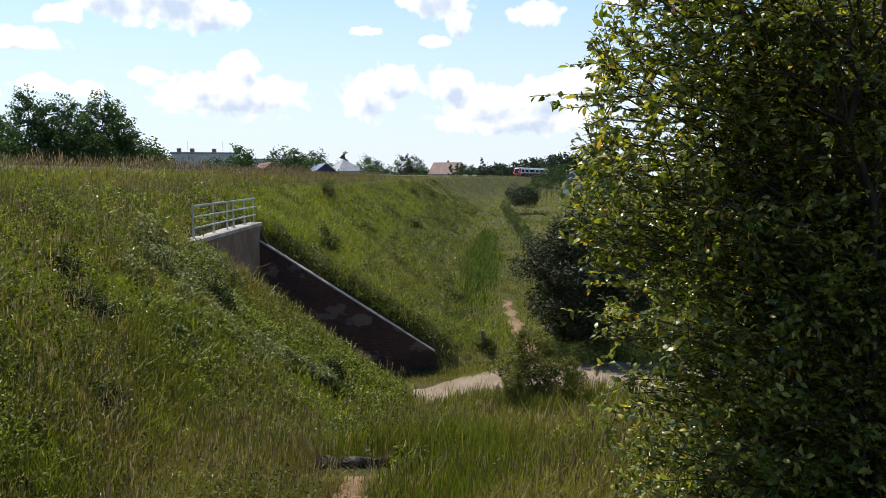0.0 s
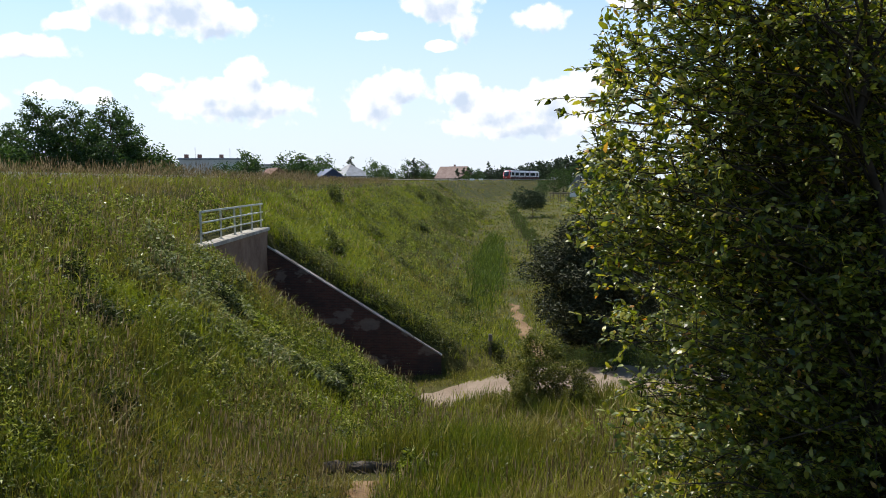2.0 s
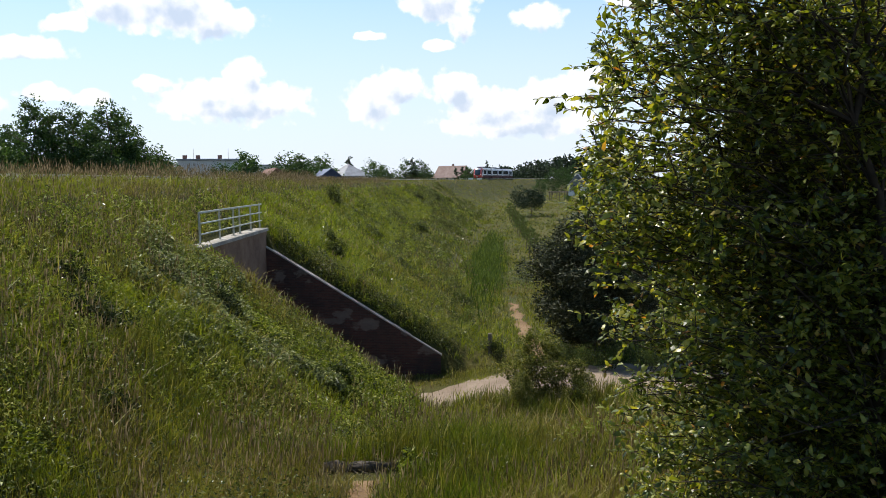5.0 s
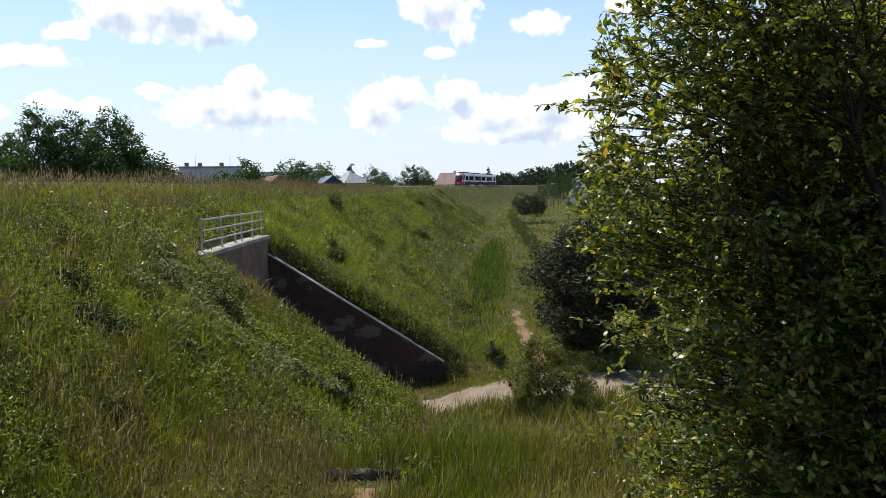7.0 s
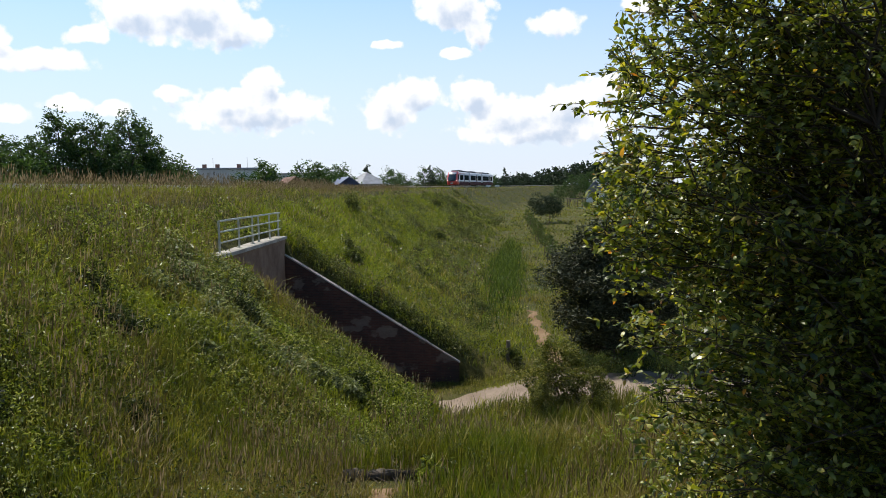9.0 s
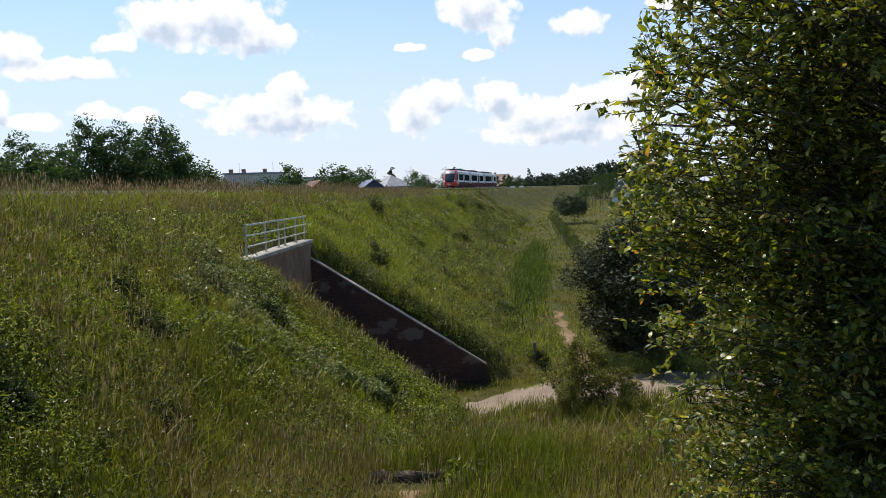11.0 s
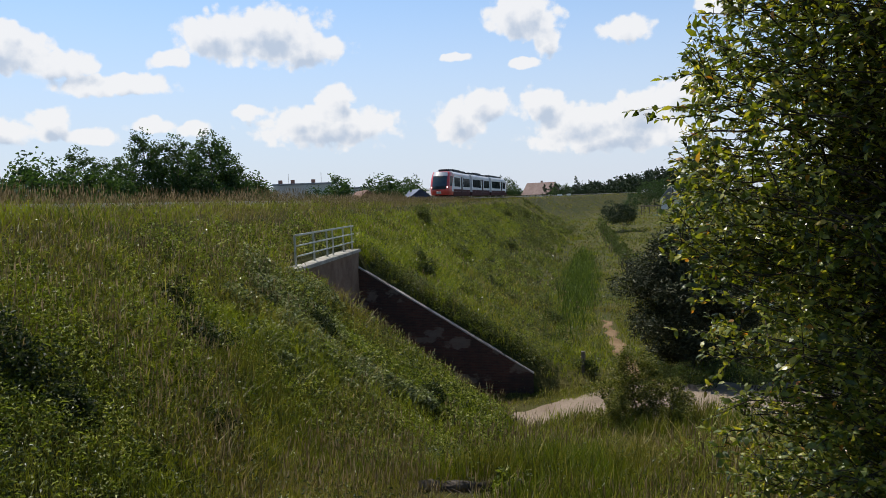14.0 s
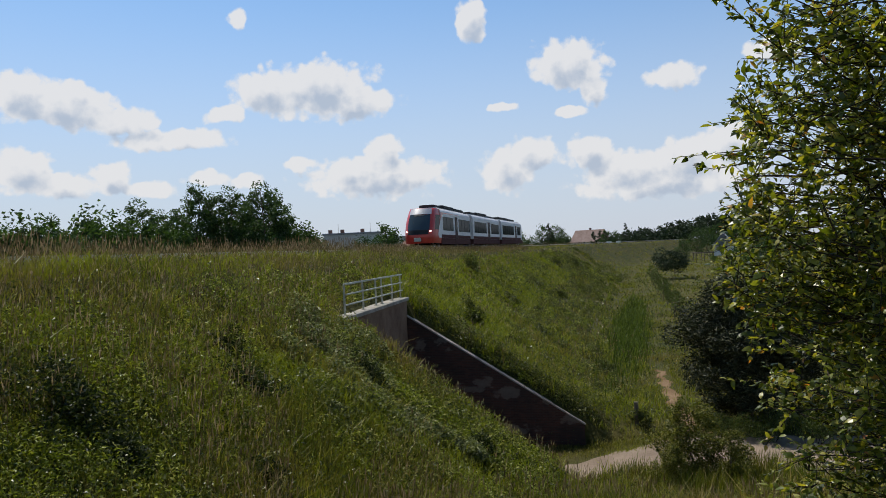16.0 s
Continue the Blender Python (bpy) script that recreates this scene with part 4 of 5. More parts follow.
    bare = ((np.abs(e[:, 0] + 1.35) < 0.3) & (e[:, 1] < 11.9)) | ((np.abs(e[:, 0] + 1.4) < 0.8) & (e[:, 1] > 11.2) & (e[:, 1] < 12.1))
    e = e[(sd_of(e[:, 0], e[:, 1])[1] > 8.5) & ~bare & (field(e[:, 0], e[:, 1], 1.1) + rng.uniform(-0.3, 0.3, k) > 0.35)]
    e[:, 2] = ground_z(e[:, 0], e[:, 1]) - 0.02
    hh = (0.35 + 0.65 * field(e[:, 0] + 3, e[:, 1], 0.6)) * rng.uniform(0.5, 1.1, len(e))
    stuff("ledge_grass", blade_field(e, hh, rng.uniform(0.006, 0.019, len(e)), 0.13, (0.04, 0.0)), M["stalk"], "tall upright green and yellow grass stalks", "grass")
    k = 70000
    a, q = np.where(rng.uniform(0, 1, k) < 0.6, rng.uniform(-15.2, 12, k), rng.uniform(12, 70, k)), rng.uniform(4.8, 11, k)
    e = np.stack([CX - (R - q) * np.cos(a / R), Y0 + (R - q) * np.sin(a / R), 0 * a], 1)
    keep = field(e[:, 0], e[:, 1], 0.6) + rng.uniform(-0.25, 0.25, k) > 0.42
    e = e[keep]
    e[:, 2] = natural(e[:, 0], e[:, 1]) - 0.02
    stuff("bank_grass", blade_field(e, rng.uniform(0.25, 0.75, len(e)), np.full(len(e), 0.03)), M["lush"], "vivid yellow-green grass on the sunny bank", "grass")
    k = 2600
    dd, off = rng.uniform(7.2, 15.6, k), rng.uniform(-1.6, -0.05, k)
    e = np.stack([on_line(S_NEAR + o, d, 0) for o, d in zip(off, dd)])
    e[:, 2] = ground_z(e[:, 0], e[:, 1]) - 0.05
    stuff("edge_grass", seed_stalks(e, rng.uniform(0.2, 0.85, k) * rng.uniform(0.4, 1, k), np.full(k, 0.013)), M["seed"], "straw-coloured grass overhanging the wing wall", "grass")
    # broad-leaved weeds among the grass
    P, r, d = meadow_points(50000, 9, 160, -52, 30, lambda x, y, s, d: (field(x - 3, y + 4, 0.5) > 0.42) & (d > 4))
    rep = np.repeat(np.arange(len(P)), 3)
    Q = P[rep] + rng.normal(size=(len(rep), 3)) * [0.12, 0.12, 0.0] + np.stack([0 * rep, 0 * rep, rng.uniform(0.05, 0.6, len(rep))], 1)
    stuff("weeds", leaf_cloud(Q, (0.035 + 0.0024 * r[rep]) * rng.uniform(0.5, 1.4, len(rep)), 0.45), M["weed"], "low broad-leaved weeds among the grass", "weeds")
    # upright leafy stems on the near bank
    P, r, d = meadow_points(46000, 9, 36, -50, 8, lambda x, y, s, d: (d > 4.5) & (d < 14) & ((y > 14.2) | (d < 9.2)) & (field(x + 1, y - 2, 0.7) + rng.uniform(-0.35, 0.35, len(x)) > 0.28))
    hh = rng.uniform(0.15, 0.5, len(P)) + 0.35 * field(P[:, 0] - 2, P[:, 1], 1.3) ** 2
    rep = np.repeat(np.arange(len(P)), 7)
    u = np.tile(np.linspace(0.3, 1.0, 7), len(P))
    Q = P[rep] + np.stack([rng.normal(size=len(rep)) * 0.045 + 0.04 * u, rng.normal(size=len(rep)) * 0.045, u * hh[rep]], 1)
    stuff("leafy_stems", leaf_cloud(Q, (0.035 + 0.0046 * r[rep]) * (1.2 - 0.6 * u) * rng.uniform(0.6, 1.4, len(rep)), 0.5, droop=0.35, slim=0.34), M["leafy"], "upright leafy green weeds on the bank", "weeds")
    # mixed herbs in clumps over the far bank
    g = np.random.default_rng(17)
    k = 900
    a, q = np.concatenate([g.uniform(-14.5, 25, 520), g.uniform(25, 110, k - 520)]), g.uniform(5.0, 17.0, k)
    C = np.stack([CX - (R - q) * np.cos(a / R), Y0 + (R - q) * np.sin(a / R), 0 * a], 1)
    tall, broad = g.uniform(0.2, 0.75, k), g.uniform(0.12, 0.45, k)
    rep = np.repeat(np.arange(k), 60)
    v = unit(g.normal(size=(len(rep), 3))) * g.uniform(0.2, 1, (len(rep), 1)) ** 0.5
    Q = C[rep] + v * np.stack([broad[rep], broad[rep], 0 * broad[rep]], 1)
    Q[:, 2] = ground_z(Q[:, 0], Q[:, 1]) + (0.5 + 0.5 * v[:, 2]) * tall[rep]
    size = (0.05 + 0.0016 * np.hypot(Q[:, 0], Q[:, 1])) * g.uniform(0.6, 1.4, len(rep))
    light = (g.uniform(0, 1, k) < 0.55)[rep]
    stuff("bank_herbs", leaf_cloud(Q[light], size[light], 0.5, slim=0.4), M["leafy"], "clumps of fresh green herbs over the bank", "weeds")
    stuff("dark_herbs", leaf_cloud(Q[~light], size[~light], 0.4, slim=0.45), M["weed"], "clumps of darker herbs over the bank", "weeds")
    # scattered dark tufts, and the rank growth behind the far wing wall
    g = np.random.default_rng(3)
    sx = np.concatenate([g.uniform(-47, 130, 190), g.uniform(-15.05, -14.1, 46)])
    dx = np.concatenate([g.uniform(5.5, 16.5, 190), np.linspace(7.2, 15.4, 46)])
    C = np.array([on_line(a, e, 0) for a, e in zip(sx, dx)])
    s2, d2 = sd_of(C[:, 0], C[:, 1])
    C = C[~((s2 > S_NEAR - 0.3) & (s2 < S_FAR + 0.4))]
    rep = np.repeat(np.arange(len(C)), 170)
    far = np.hypot(C[:, 0], C[:, 1])[rep]
    Q = C[rep] + g.normal(size=(len(rep), 3)) * np.stack([0.28 + 0.002 * far, 0.28 + 0.002 * far, 0 * far], 1)
    Q[:, 2] = ground_z(Q[:, 0], Q[:, 1]) + g.uniform(0.05, 0.75, len(rep)) * np.repeat(g.uniform(0.5, 1.1, len(C)), 170)
    stuff("tufts", leaf_cloud(Q, (0.05 + 0.0014 * far) * g.uniform(0.5, 1.3, len(rep)), 0.4), M["weed"], "dark tufts of nettle and dock on the bank", "weeds")


def bush(x, y, w, h, n, size, mat, label, name="bush", up=0.5, depth=None, lumpy=7):
    """A mound of leaves on short stems."""
    b = thing(name, label, "bush")
    depth = depth or w
    z = float(natural(x, y)) if sd_of(x, y)[1] < D_HEAD else gz(x, y)
    cs = np.stack([rng.uniform(-0.36, 0.36, lumpy) * w, rng.uniform(-0.36, 0.36, lumpy) * depth, rng.uniform(0.25, 0.78, lumpy) * h], 1)
    c = cs[rng.integers(0, lumpy, n)]
    v = unit(rng.normal(size=(n, 3))) * (rng.uniform(0.25, 1, (n, 1)) ** 0.5)
    P = c + v * [w * 0.26, depth * 0.26, h * 0.3]
    gx, gy = x + P[:, 0], y + P[:, 1]
    base = np.where(sd_of(gx, gy)[1] < D_HEAD, natural(gx, gy), natural(gx, gy))
    P = np.stack([gx, gy, np.maximum(P[:, 2], 0.03) + base], 1)
    child("leaves", mesh_of("leaves", *leaf_cloud(P, size * rng.uniform(0.6, 1.3, n), up), mat), b)
    segs = []
    for k in cs:
        q = np.array([x + k[0], y + k[1], float(natural(x + k[0], y + k[1])) + k[2]])
        p = np.array([x + k[0] * 0.3, y + k[1] * 0.3, float(natural(x + k[0] * 0.3, y + k[1] * 0.3)) - 0.05])
        segs.append((p, q, 0.012 * h + 0.006, 0.004))
    child("stem", mesh_of("stem", *tubes(segs), M["twig"]), b)
    return b


def grow(base, height, spread, seed, bare=0.25, limbs=9, lean=(0, 0), conic=False, r0=None):
    """Trunk and limbs as tube rows, and the clump centres of the crown with their sizes."""
    g = np.random.default_rng(seed)
    r0 = r0 or height * 0.014
    segs, clumps = [], []
    pts = [np.array(base, float)]
    n = 7
    for i in range(1, n + 1):
        t = i / n
        pts.append(np.array(base) + np.array([lean[0] * t + g.normal() * 0.02 * height, lean[1] * t + g.normal() * 0.02 * height, height * 0.93 * t]))
    for i in range(n):
        segs.append((pts[i], pts[i + 1], r0 * (1 - i / n * 0.9), r0 * (1 - (i + 1) / n * 0.9)))
    for k in range(limbs):
        t = bare + (0.97 - bare) * (k + g.uniform(0, 0.8)) / limbs
        i = min(n - 1, int(t * n))
        p = pts[i] + (pts[i + 1] - pts[i]) * (t * n - i)
        a = k * 2.4 + g.uniform(-0.5, 0.5)
        prof = (1.05 - t) if conic else max(0.3, math.sin(math.pi * min(0.97, 0.18 + 0.8 * (t - bare) / (1 - bare))))
        ln = spread * prof * g.uniform(0.7, 1.15)
        rise = 0.15 if conic else g.uniform(0.2, 0.75)
        q = p + np.array([math.cos(a) * ln, math.sin(a) * ln, ln * rise])
        mid = (p + q) / 2 + np.array([0, 0, -0.05 * ln])
        rr = r0 * (1 - t * 0.85) * 0.55
        segs += [(p, mid, rr, rr * 0.65), (mid, q, rr * 0.65, rr * 0.2)]
        for u in (0.55, 0.8, 1.02):
            c = p + (q - p) * u + g.normal(size=3) * 0.10 * ln
            clumps.append((c, ln * (0.36 if u < 1 else 0.26)))
            segs.append((p + (q - p) * max(0.3, u - 0.25), c, rr * 0.35, rr * 0.1))
    clumps.append((pts[-1], spread * (0.10 if conic else 0.28)))
    return segs, clumps


def tree_meshes(height, spread, seed, leaves, size, mat, bare=0.25, limbs=9, conic=False, flat=0.7, up=0.35, slim=0.6, fat=1.0):
    segs, clumps = grow((0, 0, 0), height, spread, seed, bare, limbs, conic=conic)
    C = np.array([c for c, _ in clumps])
    S = np.array([max(s, spread * 0.12) for _, s in clumps]) * fat
    pk = rng.choice(len(C), leaves, p=S ** 1.5 / (S ** 1.5).sum())
    v = unit(rng.normal(size=(leaves, 3))) * (rng.uniform(0.1, 1, (leaves, 1)) ** 0.45)
    P = C[pk] + v * S[pk][:, None] * [1, 1, flat]
    P = P[P[:, 2] > bare * height * 0.5]
    return (mesh_of("trunk", *tubes(segs), M["bark"], True), mesh_of("crown", *leaf_cloud(P, size * rng.uniform(0.6, 1.3, len(P)), up, slim=slim), mat))


def plant(name, meshes, x, y, label, scale=1.0, turn=0.0, z=None, group="", category="tree"):
    t = thing(name, label, category, group, Matrix.LocRotScale((x, y, gz(x, y) - 0.05 if z is None else z), Euler((0, 0, turn)), (scale,) * 3))
    child("trunk", meshes[0], t)
    child("crown", meshes[1], t)
    return t


def at_bearing(az, dist):
    return dist * math.sin(radians(az)), dist * math.cos(radians(az))


def build_trees():
    alder = [tree_meshes(16, 3.3, 11 + i, 12000, 0.25, M["alder"], 0.1, 34, flat=0.8, fat=1.2) for i in range(3)]
    # the group behind the line; bearing, distance, height factor
    for i, (az, dist, k) in enumerate([(-28.9, 78, 1.03), (-27.6, 80, 0.97), (-26.4, 78, 1.0), (-25.4, 82, 0.95), (-24.3, 78, 1.03), (-23.3, 80, 0.98), (-22.4, 83, 0.82), (-29.9, 84, 0.9)]):
        plant("alder_tree", alder[i % 3], *at_bearing(az, dist), "tall dark green alder tree behind the railway", k, i * 1.3, group="alders behind the line")
    for i, (az, dist, k) in enumerate([(-32.5, 80, 0.93), (-31.4, 83, 0.88), (-33.5, 84, 0.80), (-35.3, 82, 0.80), (-36.8, 87, 0.74), (-38.2, 84, 0.87), (-39.3, 88, 0.78), (-40.4, 82, 0.80), (-43, 82, 0.90), (-34.3, 86, 0.72), (-20.9, 92, 0.68)]):
        plant("small_alder", alder[(i + 1) % 3], *at_bearing(az, dist), "smaller green tree in the hedge behind the railway", k, i * 2.1, group="hedge trees behind the line")
    hedge = [tree_meshes(7.5, 3.4, 55 + i, 6000, 0.25, M["alder"], 0.05, 16, flat=1.0, fat=1.25) for i in range(2)]
    for i in range(15):
        plant("hedge_tree", hedge[i % 2], *at_bearing(-46 + i * 1.75, 74 + (i * 7) % 9), "bushy green hedge tree behind the railway", (1.62 if i < 9 else 1.25) + 0.16 * math.sin(i * 2.3), i * 1.1, group="hedge behind the line")
    round_tree = [tree_meshes(10, 3.5, 31 + i, 2200, 0.40, M["alder"], 0.10, 16, flat=0.9, fat=1.4) for i in range(2)]
    pine_far = [tree_meshes(11, 2.7, 41 + i, 1200, 0.48, M["conifer"], 0.06, 18, conic=True, fat=1.2) for i in range(2)]
    wood = [tree_meshes(10, 3.9, 51 + i, 700, 0.95, M["conifer"], 0.1, 9, flat=0.9, fat=1.6) for i in range(2)]
    # garden and village trees: bearing, distance, height of the top in degrees, kind
    for i, (az, dist, el, kind) in enumerate([(-15.2, 170, 2.1, 0), (-16.9, 178, 1.35, 0), (-14.6, 175, 1.7, 0), (-12.2, 160, 1.95, 0), (-11.4, 165, 1.95, 0), (-10.8, 168, 1.7, 0), (-9.5, 185, 1.8, 0), (-9.1, 190, 1.45, 0),
                                              (-7.45, 235, 1.95, 1), (-5.85, 215, 1.5, 0), (-5.4, 196, 1.2, 0), (-4.6, 205, 0.9, 0), (-2.7, 210, 1.8, 1), (-3.2, 214, 1.55, 0), (-2.2, 214, 1.5, 0), (-1.7, 220, 1.2, 0),
                                              (0.6, 300, 1.0, 1), (1.05, 305, 1.1, 1), (1.5, 300, 0.95, 0), (2.2, 300, 0.9, 0), (2.95, 320, 1.5, 1), (-20.2, 180, 1.5, 0)]):
        x, y = at_bearing(az, dist)
        m = (round_tree, pine_far)[kind][i % 2]
        full = EYE_Z + dist * math.tan(radians(el)) - gz(x, y)
        plant("garden_tree", m, x, y, ("rounded green garden tree", "dark conifer in a garden")[kind], full / (9.6, 10.6)[kind], i * 1.7, group="village trees")
    # far wood on the skyline
    g = np.random.default_rng(5)
    for i in range(64):
        az = -8.5 + i * 0.31 + g.uniform(-0.15, 0.15)
        dist = g.uniform(430, 520)
        x, y = at_bearing(az, dist)
        top = dist * math.tan(radians(float(np.interp(az, [-8, 0, 3.5, 5, 6.2, 7.6, 8.7, 12], [0.55, 0.7, 1.0, 1.15, 1.3, 1.55, 1.85, 2.0])))) + g.uniform(-1.6, 0.8)
        base = gz(x, y)
        k = i % 3 == 0
        plant("wood_tree", (pine_far if k else wood)[i % 2], x, y, "dark tree of the distant wood", (EYE_Z + top - base) / 10.8, i * 0.9, group="distant wood")
    # dense trees on the low ground beside the line
    for i, (az, dist, top) in enumerate([(7.9, 320, 5.5), (8.6, 330, 6.0), (9.4, 340, 7.0), (10.6, 330, 7.0), (11.5, 220, 4.5), (12.8, 210, 5.0), (14.2, 200, 5.0), (6.9, 262, 1.0), (10.8, 150, -1.0), (12.2, 140, 0.5)]):
        x, y = at_bearing(az, dist)
        base = gz(x, y)
        plant("garden_tree", round_tree[i % 2], x, y, "green garden tree near the white house", (EYE_Z + top - base) / 10.5, i * 1.1, group="garden trees by the house")
    # broad dark pine on the lawn
    m = tree_meshes(5.2, 3.0, 71, 4200, 0.3, M["conifer"], 0.2, 18, flat=0.8, fat=1.4)
    x, y = at_bearing(6.3, 150)
    plant("pine_tree", m, x, y, "broad dark round-crowned pine on the lawn")
    # young trees in a row
    young = [tree_meshes(3.5, 0.75, 81 + i, 620, 0.17, M["shrub"], 0.4, 11, flat=1.0) for i in range(3)]
    for i in range(10):
        y = 82 + i * 6.6
        x = 9.3 + (y - 80) * 0.035
        plant("young_tree", young[i % 3], x, y, "slender young tree in a planted row", 0.95 + 0.12 * math.sin(i * 2.2), i * 1.9, group="row of young trees")
    # the big grey-green pine by the road
    m = tree_meshes(6.6, 2.7, 91, 44000, 0.21, M["pine"], 0.03, 50, flat=0.8, up=0.2, slim=0.13, fat=1.12)
    plant("pine_tree", m, 7.5, 38.5, "bushy dark grey-green pine beside the road", 1.13)
    m = tree_meshes(8.5, 2.4, 92, 9000, 0.2, M["pine"], 0.06, 26, conic=True, up=0.2, slim=0.22)
    plant("pine_tree", m, 10.6, 41.5, "tall dark pine beside the road")
    # assumed trees, added behind the plum to block the light through it
    thick = [tree_meshes(9.5, 2.6, 101 + i, 11000, 0.19, M["plum"], 0.02, 36, flat=1.0, fat=1.35) for i in range(2)]
    for i, (x, y, k) in enumerate([(5.9, 9.6, 0.95), (7.6, 12.5, 1.0), (6.2, 7.2, 0.9), (9.5, 10.5, 1.1), (10.5, 15.5, 1.0), (9.0, 7.0, 1.0)]):
        plant("backing_tree", thick[i % 2], x, y, "dense dark green tree added behind the plum to block backlight", k, i * 1.4, group="thicket trees")
    # small thin trees by the road
    m = tree_meshes(3.0, 1.2, 95, 5200, 0.12, M["sapling"], 0.04, 24, flat=1.0, fat=1.1)
    plant("sapling", m, 3.4, 29.0, "scrubby yellowish green sapling beside the road")
    plant("sapling", m, 4.7, 28.0, "scrubby yellowish green sapling beside the road", 0.7, 2.0)
    plant("sapling", m, 2.6, 27.4, "scrubby yellowish green sapling beside the road", 0.6, 4.0)


def build_bushes():
    # tall dark bushes on the bank, (s, d, width, height)
    for s, d, w, h in [(10.5, 6.2, 1.3, 2.0), (-9.0, 9.3, 1.2, 1.3), (-11.2, 9.6, 1.0, 1.1), (7.3, 9.9, 1.8, 0.9), (33, 12.1, 1.7, 1.2), (56, 13.7, 2.3, 1.3), (-0.2, 16.6, 1.2, 0.9), (-14.6, 17.6, 1.0, 0.9),
                       (31, 9.5, 2.2, 1.0), (92, 9.0, 2.0, 1.2), (13.5, 8.0, 1.2, 0.7), (75, 8.0, 1.6, 1.0), (2, 12.4, 1.6, 0.7), (-5, 11.0, 1.3, 0.6)]:
        p = on_line(s, d)
        bush(p.x, p.y, w, h, 900, 0.09 + 0.0012 * p.y, M["weed"], "dark green bush on the railway bank")
    # brambles: mounds of pale glossy leaves down the near bank
    for x, y, w, h in [(-8.2, 22.0, 1.9, 0.8), (-7.7, 23.4, 1.6, 0.7), (-7.0, 23.6, 1.4, 0.65), (-7.4, 20.6, 1.9, 0.85), (-6.6, 21.2, 1.8, 0.8), (-7.7, 18.9, 1.3, 0.6), (-6.4, 19.4, 1.7, 0.75),
                       (-6.4, 17.3, 1.3, 0.55), (-5.8, 18.2, 1.7, 0.65), (-5.6, 19.4, 1.6, 0.7), (-5.1, 18.6, 1.4, 0.6), (-4.9, 19.7, 1.3, 0.6), (-5.6, 16.6, 1.1, 0.5), (-4.4, 19.2, 1.2, 0.55),
                       (-4.1, 20.2, 1.1, 0.55), (-3.3, 20.2, 0.9, 0.6), (-4.5, 17.6, 1.0, 0.5), (-7.2, 22.4, 1.2, 0.6), (-5.9, 20.6, 1.2, 0.6)]:
        bush(x, y, w, h, 1500, 0.115, M["bramble"], "low bramble thicket with pale glossy leaves", "bramble", up=0.85, lumpy=10)
    # dark leaf clumps in place of shaded hollows in the grass
    for x, y, w, h in [(-8.3, 16.3, 0.9, 0.6), (-7.3, 14.4, 0.8, 0.6), (-6.9, 14.9, 0.9, 0.65), (-8.0, 9.9, 1.3, 0.9), (-7.6, 10.3, 1.1, 0.75), (-6.8, 10.0, 0.8, 0.55), (-6.2, 20.4, 1.0, 0.9), (-5.4, 12.1, 0.7, 0.5),
                       (-3.2, 20.9, 0.8, 0.7)]:
        bush(x, y, w * 1.1, h * 1.2, 1200, 0.085, M["dark_weed"], "dark leaf clump standing in for a shaded hollow in the grass", "hollow_clump", up=0.4)
    for x, y, w, h in [(2.5, 12.6, 1.2, 0.8), (3.2, 13.2, 1.3, 1.0), (3.4, 11.6, 1.2, 0.8), (2.4, 10.4, 0.8, 0.6), (4.4, 12.8, 1.5, 1.1), (1.6, 13.3, 0.8, 0.5), (0.2, 12.9, 0.6, 0.5), (-0.6, 11.6, 0.5, 0.45)]:
        bush(x, y, w, h, 1300, 0.075, M["leafy"], "yellowish green leafy weeds beside the plum", "weed_bush", up=0.5)
    # reeds in the ditch
    k = 9000
    y = 80 + 13 * rng.normal(size=k)
    P = np.stack([3.9 + (y - 76) * 0.075 + rng.normal(size=k) * 0.75, y], 1)
    z = ground_z(P[:, 0], P[:, 1])
    Q = np.concatenate([P, z[:, None]], 1)
    stuff("reeds", blade_field(Q, rng.uniform(0.4, 1.25, len(Q)), np.full(len(Q), 0.06), 0.15), M["reed"], "dense dark green reeds in the ditch", "reeds")
    # growth at the foot of the fruit tree and the right bank
    for x, y, w, h in [(5.2, 21, 2.2, 1.2), (6.8, 22.5, 2.6, 1.6), (8.4, 20.5, 2.6, 1.8), (4.2, 23.5, 1.4, 0.8), (7.4, 17.5, 2.8, 1.4), (10, 24, 3.2, 2.4), (5.6, 17.0, 2.0, 0.9)]:
        bush(x, y, w, h, 1900, 0.10, M["shrub"], "tangled green undergrowth beside the road")
    for x, y, w, h in [(6.0, 35.6, 1.8, 1.2), (7.6, 35.0, 2.0, 1.5), (9.2, 34.5, 2.2, 1.6)]:
        bush(x, y, w, h, 1500, 0.09, M["shrub"], "scrub at the foot of the pine")


